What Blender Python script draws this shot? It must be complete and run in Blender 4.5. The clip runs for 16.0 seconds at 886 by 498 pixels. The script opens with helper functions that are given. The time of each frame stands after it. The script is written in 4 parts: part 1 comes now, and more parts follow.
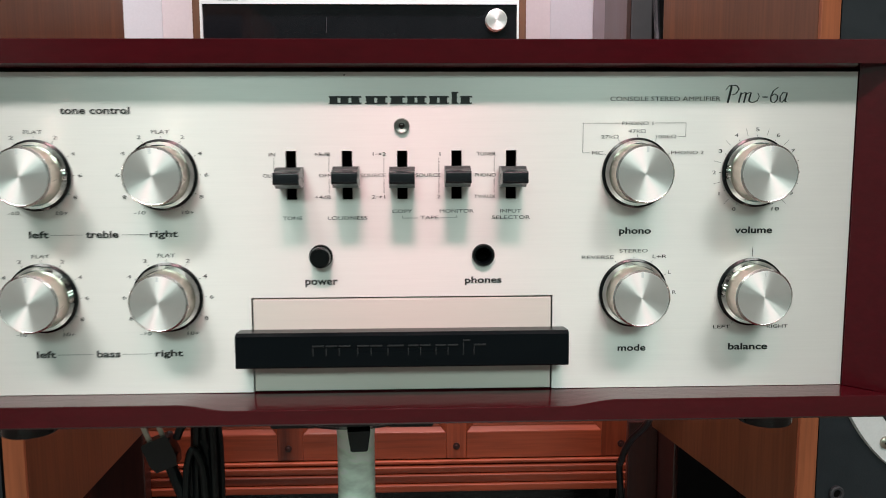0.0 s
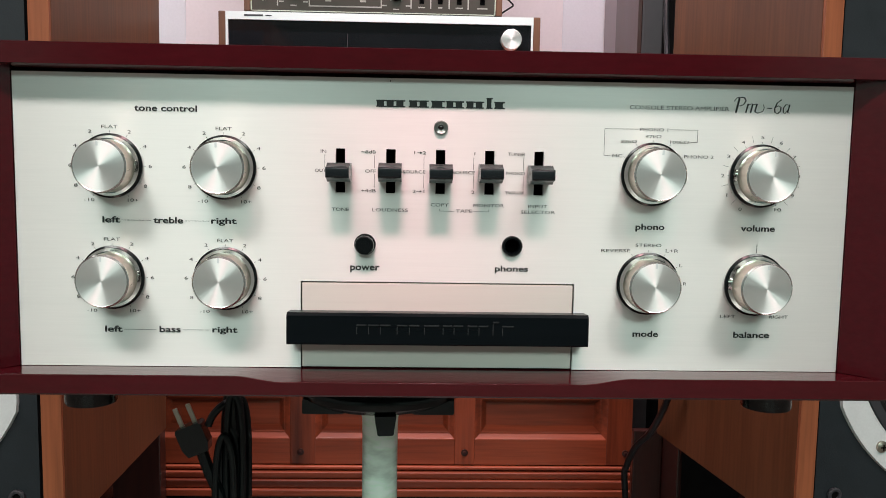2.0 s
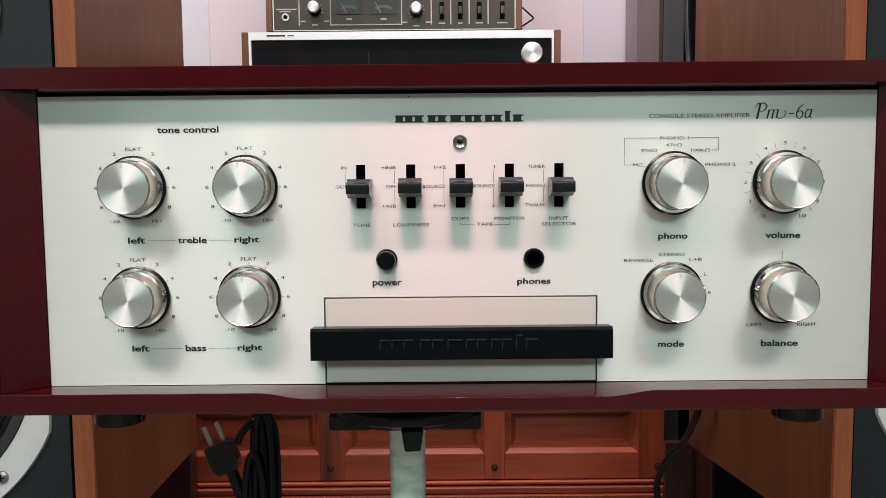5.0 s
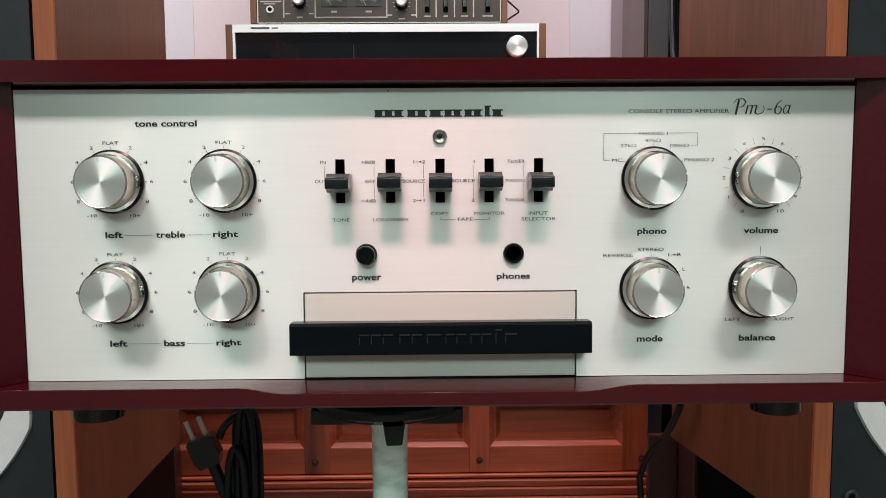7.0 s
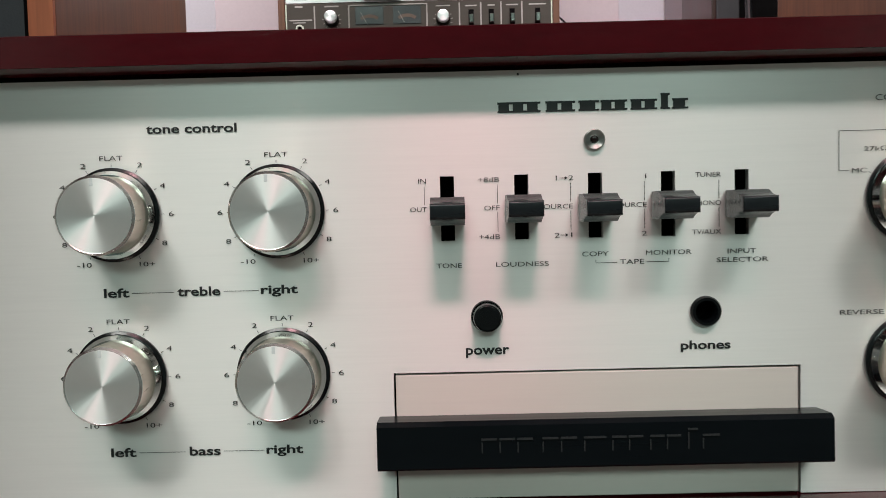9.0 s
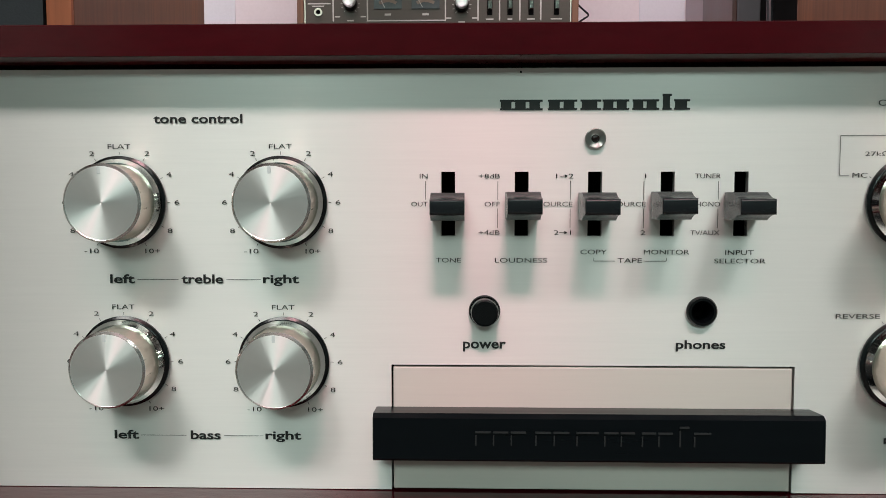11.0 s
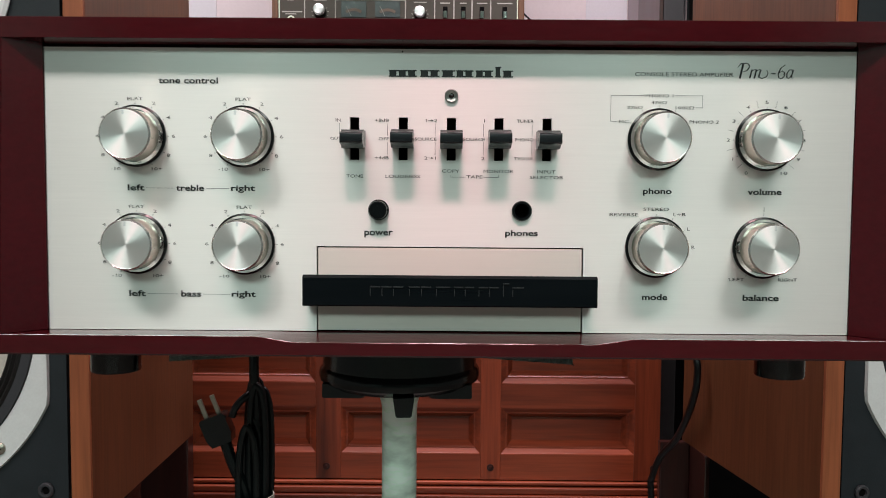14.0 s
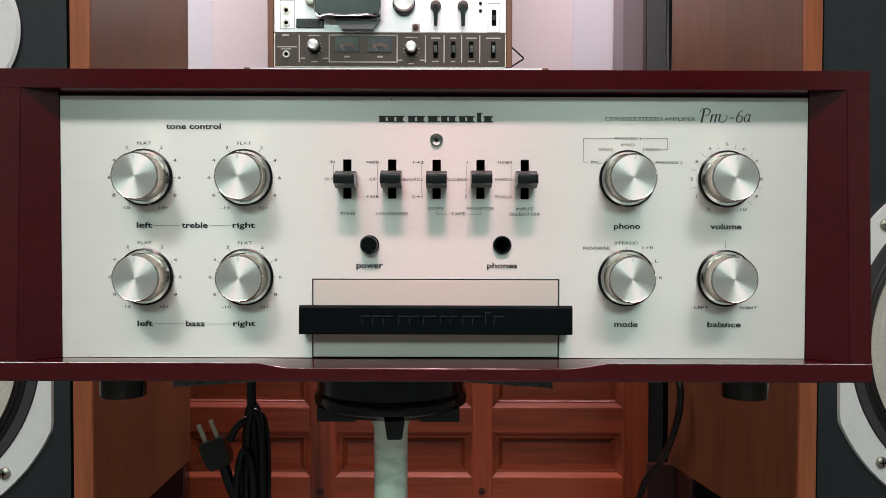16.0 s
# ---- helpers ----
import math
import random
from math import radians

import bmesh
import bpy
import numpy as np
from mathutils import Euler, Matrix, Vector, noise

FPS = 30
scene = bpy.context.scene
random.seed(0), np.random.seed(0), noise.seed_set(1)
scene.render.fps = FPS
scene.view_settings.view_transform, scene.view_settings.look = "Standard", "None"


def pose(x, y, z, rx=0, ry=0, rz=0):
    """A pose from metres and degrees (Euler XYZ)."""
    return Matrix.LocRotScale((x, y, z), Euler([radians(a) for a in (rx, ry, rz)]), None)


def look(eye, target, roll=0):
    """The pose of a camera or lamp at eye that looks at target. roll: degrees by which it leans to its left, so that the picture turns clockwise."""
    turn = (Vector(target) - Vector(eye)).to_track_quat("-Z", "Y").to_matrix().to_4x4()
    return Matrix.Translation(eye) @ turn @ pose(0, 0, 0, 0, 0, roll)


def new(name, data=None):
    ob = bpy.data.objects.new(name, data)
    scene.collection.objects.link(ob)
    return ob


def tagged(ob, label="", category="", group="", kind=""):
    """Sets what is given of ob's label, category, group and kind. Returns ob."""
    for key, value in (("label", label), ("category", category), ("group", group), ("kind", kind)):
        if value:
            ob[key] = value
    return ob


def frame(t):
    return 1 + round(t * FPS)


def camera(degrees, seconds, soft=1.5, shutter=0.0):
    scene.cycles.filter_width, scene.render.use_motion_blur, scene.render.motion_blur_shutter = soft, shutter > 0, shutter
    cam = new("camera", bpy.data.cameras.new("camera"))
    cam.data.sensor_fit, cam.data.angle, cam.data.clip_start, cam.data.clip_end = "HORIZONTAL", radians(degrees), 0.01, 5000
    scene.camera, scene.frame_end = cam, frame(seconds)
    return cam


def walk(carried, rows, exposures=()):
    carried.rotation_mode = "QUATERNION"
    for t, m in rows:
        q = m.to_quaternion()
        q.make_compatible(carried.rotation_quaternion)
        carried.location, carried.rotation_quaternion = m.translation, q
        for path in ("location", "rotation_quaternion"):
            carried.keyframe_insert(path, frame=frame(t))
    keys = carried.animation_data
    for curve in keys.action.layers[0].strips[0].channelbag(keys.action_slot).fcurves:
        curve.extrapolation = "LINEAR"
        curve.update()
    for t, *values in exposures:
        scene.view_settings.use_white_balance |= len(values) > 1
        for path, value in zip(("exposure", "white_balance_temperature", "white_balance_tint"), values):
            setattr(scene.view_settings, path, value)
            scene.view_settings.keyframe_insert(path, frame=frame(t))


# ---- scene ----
cam = camera(55.68, 16.0, soft=0.8, shutter=0.4)
PATH = [
    (0, (0.00592, -0.38004, 0.71454), (0.07702, 1.60284, 0.46329), -0.191),
    (0.5, (-0.00942, -0.41654, 0.71183), (0.06589, 1.56785, 0.47403), 1.318),
    (1, (-0.01160, -0.42114, 0.70983), (0.06863, 1.56196, 0.46304), 0.923),
    (1.5, (-0.01110, -0.42171, 0.70805), (0.05557, 1.56344, 0.47406), 0.902),
    (2, (-0.01008, -0.42016, 0.70474), (0.05275, 1.56840, 0.50061), 0.947),
    (2.5, (-0.01025, -0.42338, 0.70568), (0.05388, 1.56693, 0.51977), 0.508),
    (3, (-0.01086, -0.42326, 0.70644), (0.03538, 1.56803, 0.52580), -0.373),
    (3.5, (-0.00946, -0.42471, 0.70623), (0.01207, 1.56790, 0.53579), -0.814),
    (4, (-0.00835, -0.42139, 0.70524), (-0.00988, 1.57155, 0.53730), -0.722),
    (6.5, (-0.00490, -0.42018, 0.70435), (0.00321, 1.57166, 0.52409), -0.164),
    (7, (-0.00349, -0.42004, 0.70540), (0.02491, 1.57098, 0.51825), -0.370),
    (7.5, (-0.00328, -0.41216, 0.70281), (0.04142, 1.57746, 0.50428), 0.007),
    (8, (-0.02633, -0.37367, 0.71750), (0.01367, 1.61768, 0.53603), 0.043),
    (8.3, (-0.04450, -0.34306, 0.71700), (-0.02330, 1.65330, 0.57800), -0.550),
    (8.5, (-0.05190, -0.32257, 0.70640), (-0.02190, 1.67538, 0.58205), -1.031),
    (9, (-0.04804, -0.28330, 0.70187), (-0.06426, 1.71375, 0.59435), -1.369),
    (9.2, (-0.04500, -0.27883, 0.70417), (-0.08644, 1.71585, 0.56449), -1.219),
    (11.3, (-0.04231, -0.28913, 0.70556), (-0.10139, 1.70473, 0.56057), 0.133),
    (11.5, (-0.04259, -0.29080, 0.70196), (-0.10752, 1.70379, 0.57005), 0.144),
    (12, (-0.04312, -0.29602, 0.70046), (-0.10800, 1.69881, 0.57228), -0.150),
    (12.5, (-0.04054, -0.30575, 0.70454), (-0.09580, 1.68873, 0.56663), -0.062),
    (13, (-0.05002, -0.31926, 0.70150), (-0.04987, 1.67588, 0.56213), 0.580),
    (13.5, (-0.03845, -0.37131, 0.69715), (-0.01440, 1.62460, 0.57160), 0.612),
    (14, (-0.00043, -0.43448, 0.66906), (-0.01021, 1.56204, 0.55157), 0.424),
    (14.5, (-0.00332, -0.46377, 0.67239), (-0.02111, 1.53334, 0.56642), 0.521),
    (15, (-0.00061, -0.46502, 0.67489), (-0.01229, 1.53331, 0.59392), 0.591),
    (15.5, (0.00290, -0.46471, 0.67279), (0.00357, 1.53418, 0.60638), 0.408),
    (16, (0.00400, -0.46863, 0.67459), (0.00817, 1.53056, 0.61762), 0.154),
]
walk(cam, [(t, look(eye, target, roll)) for t, eye, target, roll in PATH], exposures=[(0, 0.24), (2.0, 0.24), (3.0, 0.18), (7, 0.16), (8, 0.10), (8.6, -0.06), (9.2, -0.2), (11.3, -0.06), (12.5, 0.0), (13.5, 0.04), (16, 0.02)])

# ---- light: fluorescent tubes under the ceiling of a closed room, and added fill lamps ----
world = bpy.data.worlds.new("room_air")
world.use_nodes = True
world.node_tree.nodes["Background"].inputs["Color"].default_value = (0.85, 0.9, 0.92, 1)
world.node_tree.nodes["Background"].inputs["Strength"].default_value = 0.02
scene.world = world


def tube_lamp(x, y, z, length, width, watts, color):
    data = bpy.data.lights.new("tube_lamp", "AREA")
    data.shape, data.size, data.size_y, data.energy, data.color = "RECTANGLE", length, width, watts, color
    ob = new("tube_lamp", data)
    ob.matrix_world = pose(x, y, z)
    return ob


# one row of three tubes in front of the set, the outer two of a greener white
tube_lamp(0.0, -1.02, 2.36, 0.46, 0.18, 17.0, (1.0, 0.57, 0.61))
tube_lamp(-0.86, -1.02, 2.36, 0.90, 0.28, 18.0, (0.975, 0.982, 0.935))
tube_lamp(0.86, -1.02, 2.36, 0.90, 0.28, 13.5, (0.975, 0.982, 0.935))
# unseen fill lamps, added: two broad ones further back, one over the sideboard
tube_lamp(-0.90, -3.60, 2.36, 1.2, 1.2, 47, (0.73, 1.0, 0.92))
tube_lamp(0.90, -3.60, 2.36, 1.2, 1.2, 47, (0.73, 1.0, 0.92))
tube_lamp(0.0, 0.78, 1.75, 1.2, 0.05, 19.5, (1.0, 0.82, 0.91))


# ---- materials ----
def nodes_of(name):
    m = bpy.data.materials.new(name)
    m.use_nodes = True
    return m, m.node_tree.nodes, m.node_tree.links, m.node_tree.nodes["Principled BSDF"]


def pbr(name, color, rough, metal=0.0, var=0.12, scale=40.0, stretch=(1, 1, 1), bump=0.08, coat=0.0, fine=6.0, rough_var=0.12, aniso=0.0, tangent=None, spec=0.5, jitter=0.0, dist=0.0005):
    """A surface with two scales of variation in colour, roughness and relief."""
    m, n, l, b = nodes_of(name)
    tc, mp = n.new("ShaderNodeTexCoord"), n.new("ShaderNodeMapping")
    mp.inputs["Scale"].default_value = stretch
    l.new(tc.outputs["Object"], mp.inputs["Vector"])
    big, small = n.new("ShaderNodeTexNoise"), n.new("ShaderNodeTexNoise")
    big.inputs["Scale"].default_value, small.inputs["Scale"].default_value = scale, scale * fine
    big.inputs["Detail"].default_value, small.inputs["Detail"].default_value = 4, 5
    for t in (big, small):
        l.new(mp.outputs["Vector"], t.inputs["Vector"])
    mix = n.new("ShaderNodeMath")
    mix.operation = "ADD"
    l.new(big.outputs["Fac"], mix.inputs[0])
    l.new(small.outputs["Fac"], mix.inputs[1])
    ramp = n.new("ShaderNodeMapRange")
    ramp.inputs["From Min"].default_value, ramp.inputs["From Max"].default_value = 0.6, 1.4
    ramp.inputs["To Min"].default_value, ramp.inputs["To Max"].default_value = 1 - var, 1 + var
    l.new(mix.outputs[0], ramp.inputs["Value"])
    hue = n.new("ShaderNodeHueSaturation")
    hue.inputs["Color"].default_value = (*color, 1)
    l.new(ramp.outputs[0], hue.inputs["Value"])
    if jitter:
        info, jm, mul = n.new("ShaderNodeObjectInfo"), n.new("ShaderNodeMapRange"), n.new("ShaderNodeMath")
        jm.inputs["To Min"].default_value, jm.inputs["To Max"].default_value = 1 - jitter, 1 + jitter
        mul.operation = "MULTIPLY"
        l.new(info.outputs["Random"], jm.inputs["Value"])
        l.new(jm.outputs[0], mul.inputs[0])
        l.new(ramp.outputs[0], mul.inputs[1])
        l.new(mul.outputs[0], hue.inputs["Value"])
    l.new(hue.outputs["Color"], b.inputs["Base Color"])
    rr = n.new("ShaderNodeMapRange")
    rr.inputs["From Min"].default_value, rr.inputs["From Max"].default_value = 0.3, 0.7
    rr.inputs["To Min"].default_value, rr.inputs["To Max"].default_value = max(0.02, rough - rough_var * rough), min(1, rough + rough_var * rough)
    l.new(big.outputs["Fac"], rr.inputs["Value"])
    l.new(rr.outputs[0], b.inputs["Roughness"])
    b.inputs["Metallic"].default_value = metal
    b.inputs["Specular IOR Level"].default_value = spec
    b.inputs["Coat Weight"].default_value = coat
    b.inputs["Coat Roughness"].default_value = 0.06
    if aniso:
        b.inputs["Anisotropic"].default_value, b.inputs["Anisotropic Rotation"].default_value = aniso, 0.25
        tn = n.new("ShaderNodeTangent")
        tn.direction_type, tn.axis = "RADIAL", tangent or "Z"
        l.new(tn.outputs[0], b.inputs["Tangent"])
    if bump:
        bp = n.new("ShaderNodeBump")
        bp.inputs["Strength"].default_value, bp.inputs["Distance"].default_value = bump, dist
        l.new(mix.outputs[0], bp.inputs["Height"])
        l.new(bp.outputs[0], b.inputs["Normal"])
        if coat:
            l.new(bp.outputs[0], b.inputs["Coat Normal"])
    return m


def wood(name, dark, light, rough, grain="z", scale=9.0, coat=0.0, bump=0.12, ring=2.2, spec=0.5):
    """Veneer with long grain along one axis: broad figure, fine pores and uneven gloss."""
    m, n, l, b = nodes_of(name)
    tc, mp = n.new("ShaderNodeTexCoord"), n.new("ShaderNodeMapping")
    long_axis = {"x": (0.05, 1, 1), "y": (1, 0.05, 1), "z": (1, 1, 0.05)}[grain]
    mp.inputs["Scale"].default_value = long_axis
    l.new(tc.outputs["Object"], mp.inputs["Vector"])
    fig, pore = n.new("ShaderNodeTexNoise"), n.new("ShaderNodeTexNoise")
    fig.inputs["Scale"].default_value, fig.inputs["Detail"].default_value, fig.inputs["Distortion"].default_value = scale * 1.6, 6, ring
    pore.inputs["Scale"].default_value, pore.inputs["Detail"].default_value = scale * 40, 3
    for t in (fig, pore):
        l.new(mp.outputs["Vector"], t.inputs["Vector"])
    ramp = n.new("ShaderNodeValToRGB")
    ramp.color_ramp.elements[0].position, ramp.color_ramp.elements[1].position = 0.3, 0.72
    ramp.color_ramp.elements[0].color, ramp.color_ramp.elements[1].color = (*dark, 1), (*light, 1)
    l.new(fig.outputs["Fac"], ramp.inputs["Fac"])
    pr = n.new("ShaderNodeMapRange")
    pr.inputs["From Min"].default_value, pr.inputs["From Max"].default_value = 0.35, 0.6
    pr.inputs["To Min"].default_value, pr.inputs["To Max"].default_value = 0.78, 1.05
    l.new(pore.outputs["Fac"], pr.inputs["Value"])
    hue = n.new("ShaderNodeHueSaturation")
    l.new(ramp.outputs["Color"], hue.inputs["Color"])
    l.new(pr.outputs[0], hue.inputs["Value"])
    l.new(hue.outputs["Color"], b.inputs["Base Color"])
    rr = n.new("ShaderNodeMapRange")
    rr.inputs["To Min"].default_value, rr.inputs["To Max"].default_value = rough * 0.8, rough * 1.25
    l.new(fig.outputs["Fac"], rr.inputs["Value"])
    l.new(rr.outputs[0], b.inputs["Roughness"])
    b.inputs["Coat Weight"].default_value, b.inputs["Coat Roughness"].default_value = coat, 0.22
    b.inputs["Specular IOR Level"].default_value = spec
    bp = n.new("ShaderNodeBump")
    bp.inputs["Strength"].default_value, bp.inputs["Distance"].default_value = bump, 0.0004
    l.new(pore.outputs["Fac"], bp.inputs["Height"])
    l.new(bp.outputs[0], b.inputs["Normal"])
    return m


BRUSHED = pbr("brushed_champagne_aluminium", (0.87, 0.85, 0.825), 0.52, 0.78, 0.022, 420, (0.03, 1, 1), 0.09, aniso=0.95, tangent="Z", rough_var=0.04, dist=0.0002, fine=3)
BRUSHED_FLAP = pbr("brushed_champagne_flap", (0.78, 0.71, 0.66), 0.55, 0.60, 0.02, 420, (0.03, 1, 1), 0.06, aniso=0.95, tangent="Z", rough_var=0.04, dist=0.0002, fine=3)
def spun(name, color, rough, metal):
    """Turned metal: gloss runs round the axis, with faint rays of uneven cut."""
    m = pbr(name, color, rough, metal, 0.02, 40, (1, 1, 1), 0.0, aniso=0.92, tangent="Y", rough_var=0.02)
    n, l = m.node_tree.nodes, m.node_tree.links
    b = n["Principled BSDF"]
    tc, sep, ang, noise, out = n.new("ShaderNodeTexCoord"), n.new("ShaderNodeSeparateXYZ"), n.new("ShaderNodeMath"), n.new("ShaderNodeTexNoise"), n.new("ShaderNodeMapRange")
    info, add = n.new("ShaderNodeObjectInfo"), n.new("ShaderNodeMath")
    ang.operation, add.operation = "ARCTAN2", "MULTIPLY_ADD"
    l.new(tc.outputs["Object"], sep.inputs[0])
    l.new(sep.outputs["X"], ang.inputs[0])
    l.new(sep.outputs["Z"], ang.inputs[1])
    l.new(info.outputs["Random"], add.inputs[0])
    add.inputs[1].default_value = 40.0
    l.new(ang.outputs[0], add.inputs[2])
    noise.noise_dimensions = "1D"
    noise.inputs["Scale"].default_value, noise.inputs["Detail"].default_value = 5.0, 6
    l.new(add.outputs[0], noise.inputs["W"])
    out.inputs["From Min"].default_value, out.inputs["From Max"].default_value = 0.3, 0.7
    out.inputs["To Min"].default_value, out.inputs["To Max"].default_value = rough * 0.80, rough * 1.2
    l.new(noise.outputs["Fac"], out.inputs["Value"])
    l.new(out.outputs[0], b.inputs["Roughness"])
    return m


SPUN = spun("spun_aluminium", (0.95, 0.95, 0.93), 0.50, 0.82)
SPUN_DARK = spun("spun_grey_metal", (0.50, 0.48, 0.46), 0.35, 1.0)
SATIN = pbr("satin_aluminium", (0.70, 0.61, 0.53), 0.30, 1.0, 0.05, 300, (1, 0.1, 1), 0.02)
CHROME = pbr("polished_chrome", (0.78, 0.78, 0.76), 0.09, 1.0, 0.03, 200, (1, 1, 1), 0.0)
RIM = pbr("turned_bright_rim", (0.86, 0.86, 0.84), 0.22, 1.0, 0.03, 200, (1, 1, 1), 0.0)
LACQUER = pbr("burgundy_lacquer", (0.054, 0.0020, 0.0050), 0.15, 0.0, 0.22, 14, (0.35, 1, 1), 0.30, coat=0.4, fine=22, dist=0.0004, spec=0.32)
INK = pbr("black_print", (0.012, 0.013, 0.013), 0.55, 0, 0.1, 400)
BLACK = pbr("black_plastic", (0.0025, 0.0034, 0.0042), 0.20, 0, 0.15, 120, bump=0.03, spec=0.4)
BLACK_SATIN = pbr("black_satin_metal", (0.002, 0.0036, 0.0052), 0.30, 0.0, 0.12, 200, (0.1, 1, 1), 0.04, spec=0.17)
LEVER_BLACK = pbr("satin_lever_plastic", (0.007, 0.009, 0.0115), 0.27, 0.0, 0.12, 200, (0.1, 1, 1), 0.04, spec=0.5)
LUG = pbr("charcoal_moulded_plastic", (0.012, 0.017, 0.019), 0.5, 0, 0.15, 120, bump=0.1)
# near black, stands in for the shade inside holes, gaps and recesses
VOID = pbr("dark_interior", (0.003, 0.003, 0.003), 0.9, 0, 0.1, 50, spec=0.1)
RUBBER = pbr("black_rubber_cord", (0.0026, 0.0044, 0.0052), 0.36, 0, 0.2, 200, bump=0.1, spec=0.35)
WALNUT = wood("walnut_veneer", (0.110, 0.041, 0.017), (0.178, 0.067, 0.028), 0.34, scale=6.0, spec=0.6)
WALNUT_EDGE = wood("walnut_edge", (0.30, 0.088, 0.034), (0.40, 0.125, 0.050), 0.45, scale=6.0)
MAHOGANY = wood("mahogany_polished", (0.080, 0.016, 0.008), (0.46, 0.094, 0.037), 0.34, "x", 4.5, coat=0.18, ring=1.6, spec=0.4)
MAHOGANY_V = wood("mahogany_polished_upright", (0.080, 0.016, 0.008), (0.46, 0.094, 0.037), 0.34, "z", 4.5, coat=0.18, ring=1.6, spec=0.4)
MAHOGANY_DARK = wood("mahogany_dark", (0.022, 0.005, 0.004), (0.05, 0.012, 0.008), 0.35, "z", 7, coat=0.2)
BAFFLE = pbr("slate_blue_baffle_paint", (0.010, 0.0155, 0.020), 0.62, 0, 0.22, 60, bump=0.25, fine=10)
FRAME_WHITE = pbr("pale_grey_cast_frame", (0.74, 0.78, 0.78), 0.5, 0, 0.06, 80, bump=0.1)
CONE = pbr("pale_paper_cone", (0.50, 0.48, 0.43), 0.85, 0, 0.16, 45, bump=0.4, fine=8)
FOAM = pbr("black_surround", (0.012, 0.011, 0.011), 0.6, 0, 0.2, 90, bump=0.2)
GASKET = pbr("dark_grey_gasket", (0.035, 0.036, 0.042), 0.6, 0, 0.15, 90, bump=0.2)
STEEL = pbr("zinc_screw", (0.42, 0.38, 0.32), 0.35, 1.0, 0.2, 300, bump=0.1)
WALL = pbr("pale_wallpaper", (0.78, 0.735, 0.74), 0.75, 0, 0.035, 3.5, bump=0.12, fine=60)
WALL_GREEN = pbr("pale_green_plaster", (0.20, 0.23, 0.22), 0.8, 0, 0.05, 3, bump=0.12, fine=50)
# darkened copy of the green plaster, so the unseen back wall reflects less
WALL_DIM = pbr("darkened_green_plaster", (0.10, 0.115, 0.11), 0.8, 0, 0.05, 3, bump=0.12, fine=50)
CEIL = pbr("white_ceiling_paint", (0.78, 0.80, 0.77), 0.85, 0, 0.03, 3, bump=0.1, fine=50)
FLOOR = pbr("beige_floor_tile", (0.14, 0.125, 0.11), 0.4, 0, 0.2, 5, bump=0.1, fine=30)
COLUMN_PALE = pbr("pale_blue_white_paint", (0.72, 0.745, 0.775), 0.7, 0, 0.04, 5, bump=0.1, fine=50)
COLUMN = pbr("grey_mauve_paint", (0.36, 0.32, 0.33), 0.7, 0, 0.05, 5, bump=0.1, fine=50)
POST = pbr("dark_grey_panel", (0.028, 0.029, 0.031), 0.55, 0, 0.15, 12, bump=0.1)
CARPET = pbr("grey_green_carpet", (0.13, 0.16, 0.15), 0.95, 0, 0.5, 120, bump=1.0, fine=5, dist=0.002)
POLE_MAT = pbr("pole_in_pale_film", (0.86, 0.98, 0.87), 0.30, 0.0, 0.46, 26, (0.5, 0.5, 1.2), 0.5, coat=0.5, fine=4, dist=0.0015)
DECK_PANEL = pbr("bronze_deck_panel", (0.070, 0.056, 0.047), 0.38, 0.45, 0.08, 150, (0.05, 1, 1), 0.03)
DECK_SILVER = pbr("silver_deck_plate", (0.90, 0.90, 0.91), 0.36, 0.55, 0.03, 120, (0.05, 1, 1), 0.03)
PALE_PRINT = pbr("pale_print", (0.46, 0.44, 0.40), 0.5, 0, 0.1, 300)
METER_GLASS = pbr("meter_window", (0.050, 0.056, 0.058), 0.18, 0, 0.2, 60, coat=0.5)
METER_SCALE = pbr("meter_scale", (0.15, 0.10, 0.07), 0.5, 0, 0.2, 90)
DIAL_GLASS = pbr("black_dial_glass", (0.008, 0.009, 0.011), 0.10, 0, 0.2, 20, bump=0.0, coat=0.4)
RED = pbr("red_button", (0.06, 0.012, 0.011), 0.35, 0, 0.1, 100)
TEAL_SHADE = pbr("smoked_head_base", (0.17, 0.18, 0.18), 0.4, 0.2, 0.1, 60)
LED = pbr("dark_red_lens", (0.010, 0.004, 0.004), 0.15, 0, 0.1, 100)
PAPER = pbr("beige_cable_tie", (0.50, 0.49, 0.42), 0.6, 0, 0.12, 60)

# ---- builders ----
PLACED = {}


def thing(name, at, label, category, group="", kind=""):
    ob = new(name)
    ob.empty_display_size = 0.02
    ob.location = at
    PLACED[ob] = Matrix.Translation(at)
    return tagged(ob, label, category, group, kind)


def part(name, bm, material, parent=None, label="", at=None, smooth=False):
    """Links a bmesh as one mesh object; its points are in the room's metres, or round `at`."""
    mesh = bpy.data.meshes.new(name)
    bmesh.ops.recalc_face_normals(bm, faces=bm.faces[:])
    bm.to_mesh(mesh)
    bm.free()
    return part_mesh(name, mesh, material, parent, label, at, smooth)


def part_mesh(name, mesh, material, parent=None, label="", at=None, smooth=False):
    if material is not None and not mesh.materials:
        mesh.materials.append(material)
    if smooth:
        mesh.shade_smooth()
        mesh.set_sharp_from_angle(angle=radians(32))
    ob = new(name, mesh)
    PLACED[ob] = at if isinstance(at, Matrix) else Matrix.Translation(at or (0, 0, 0))
    ob.matrix_basis = PLACED[ob]
    if parent is not None:
        ob.parent = parent
        ob.matrix_parent_inverse = PLACED[parent].inverted()
    if label:
        ob["label"] = label
    return ob


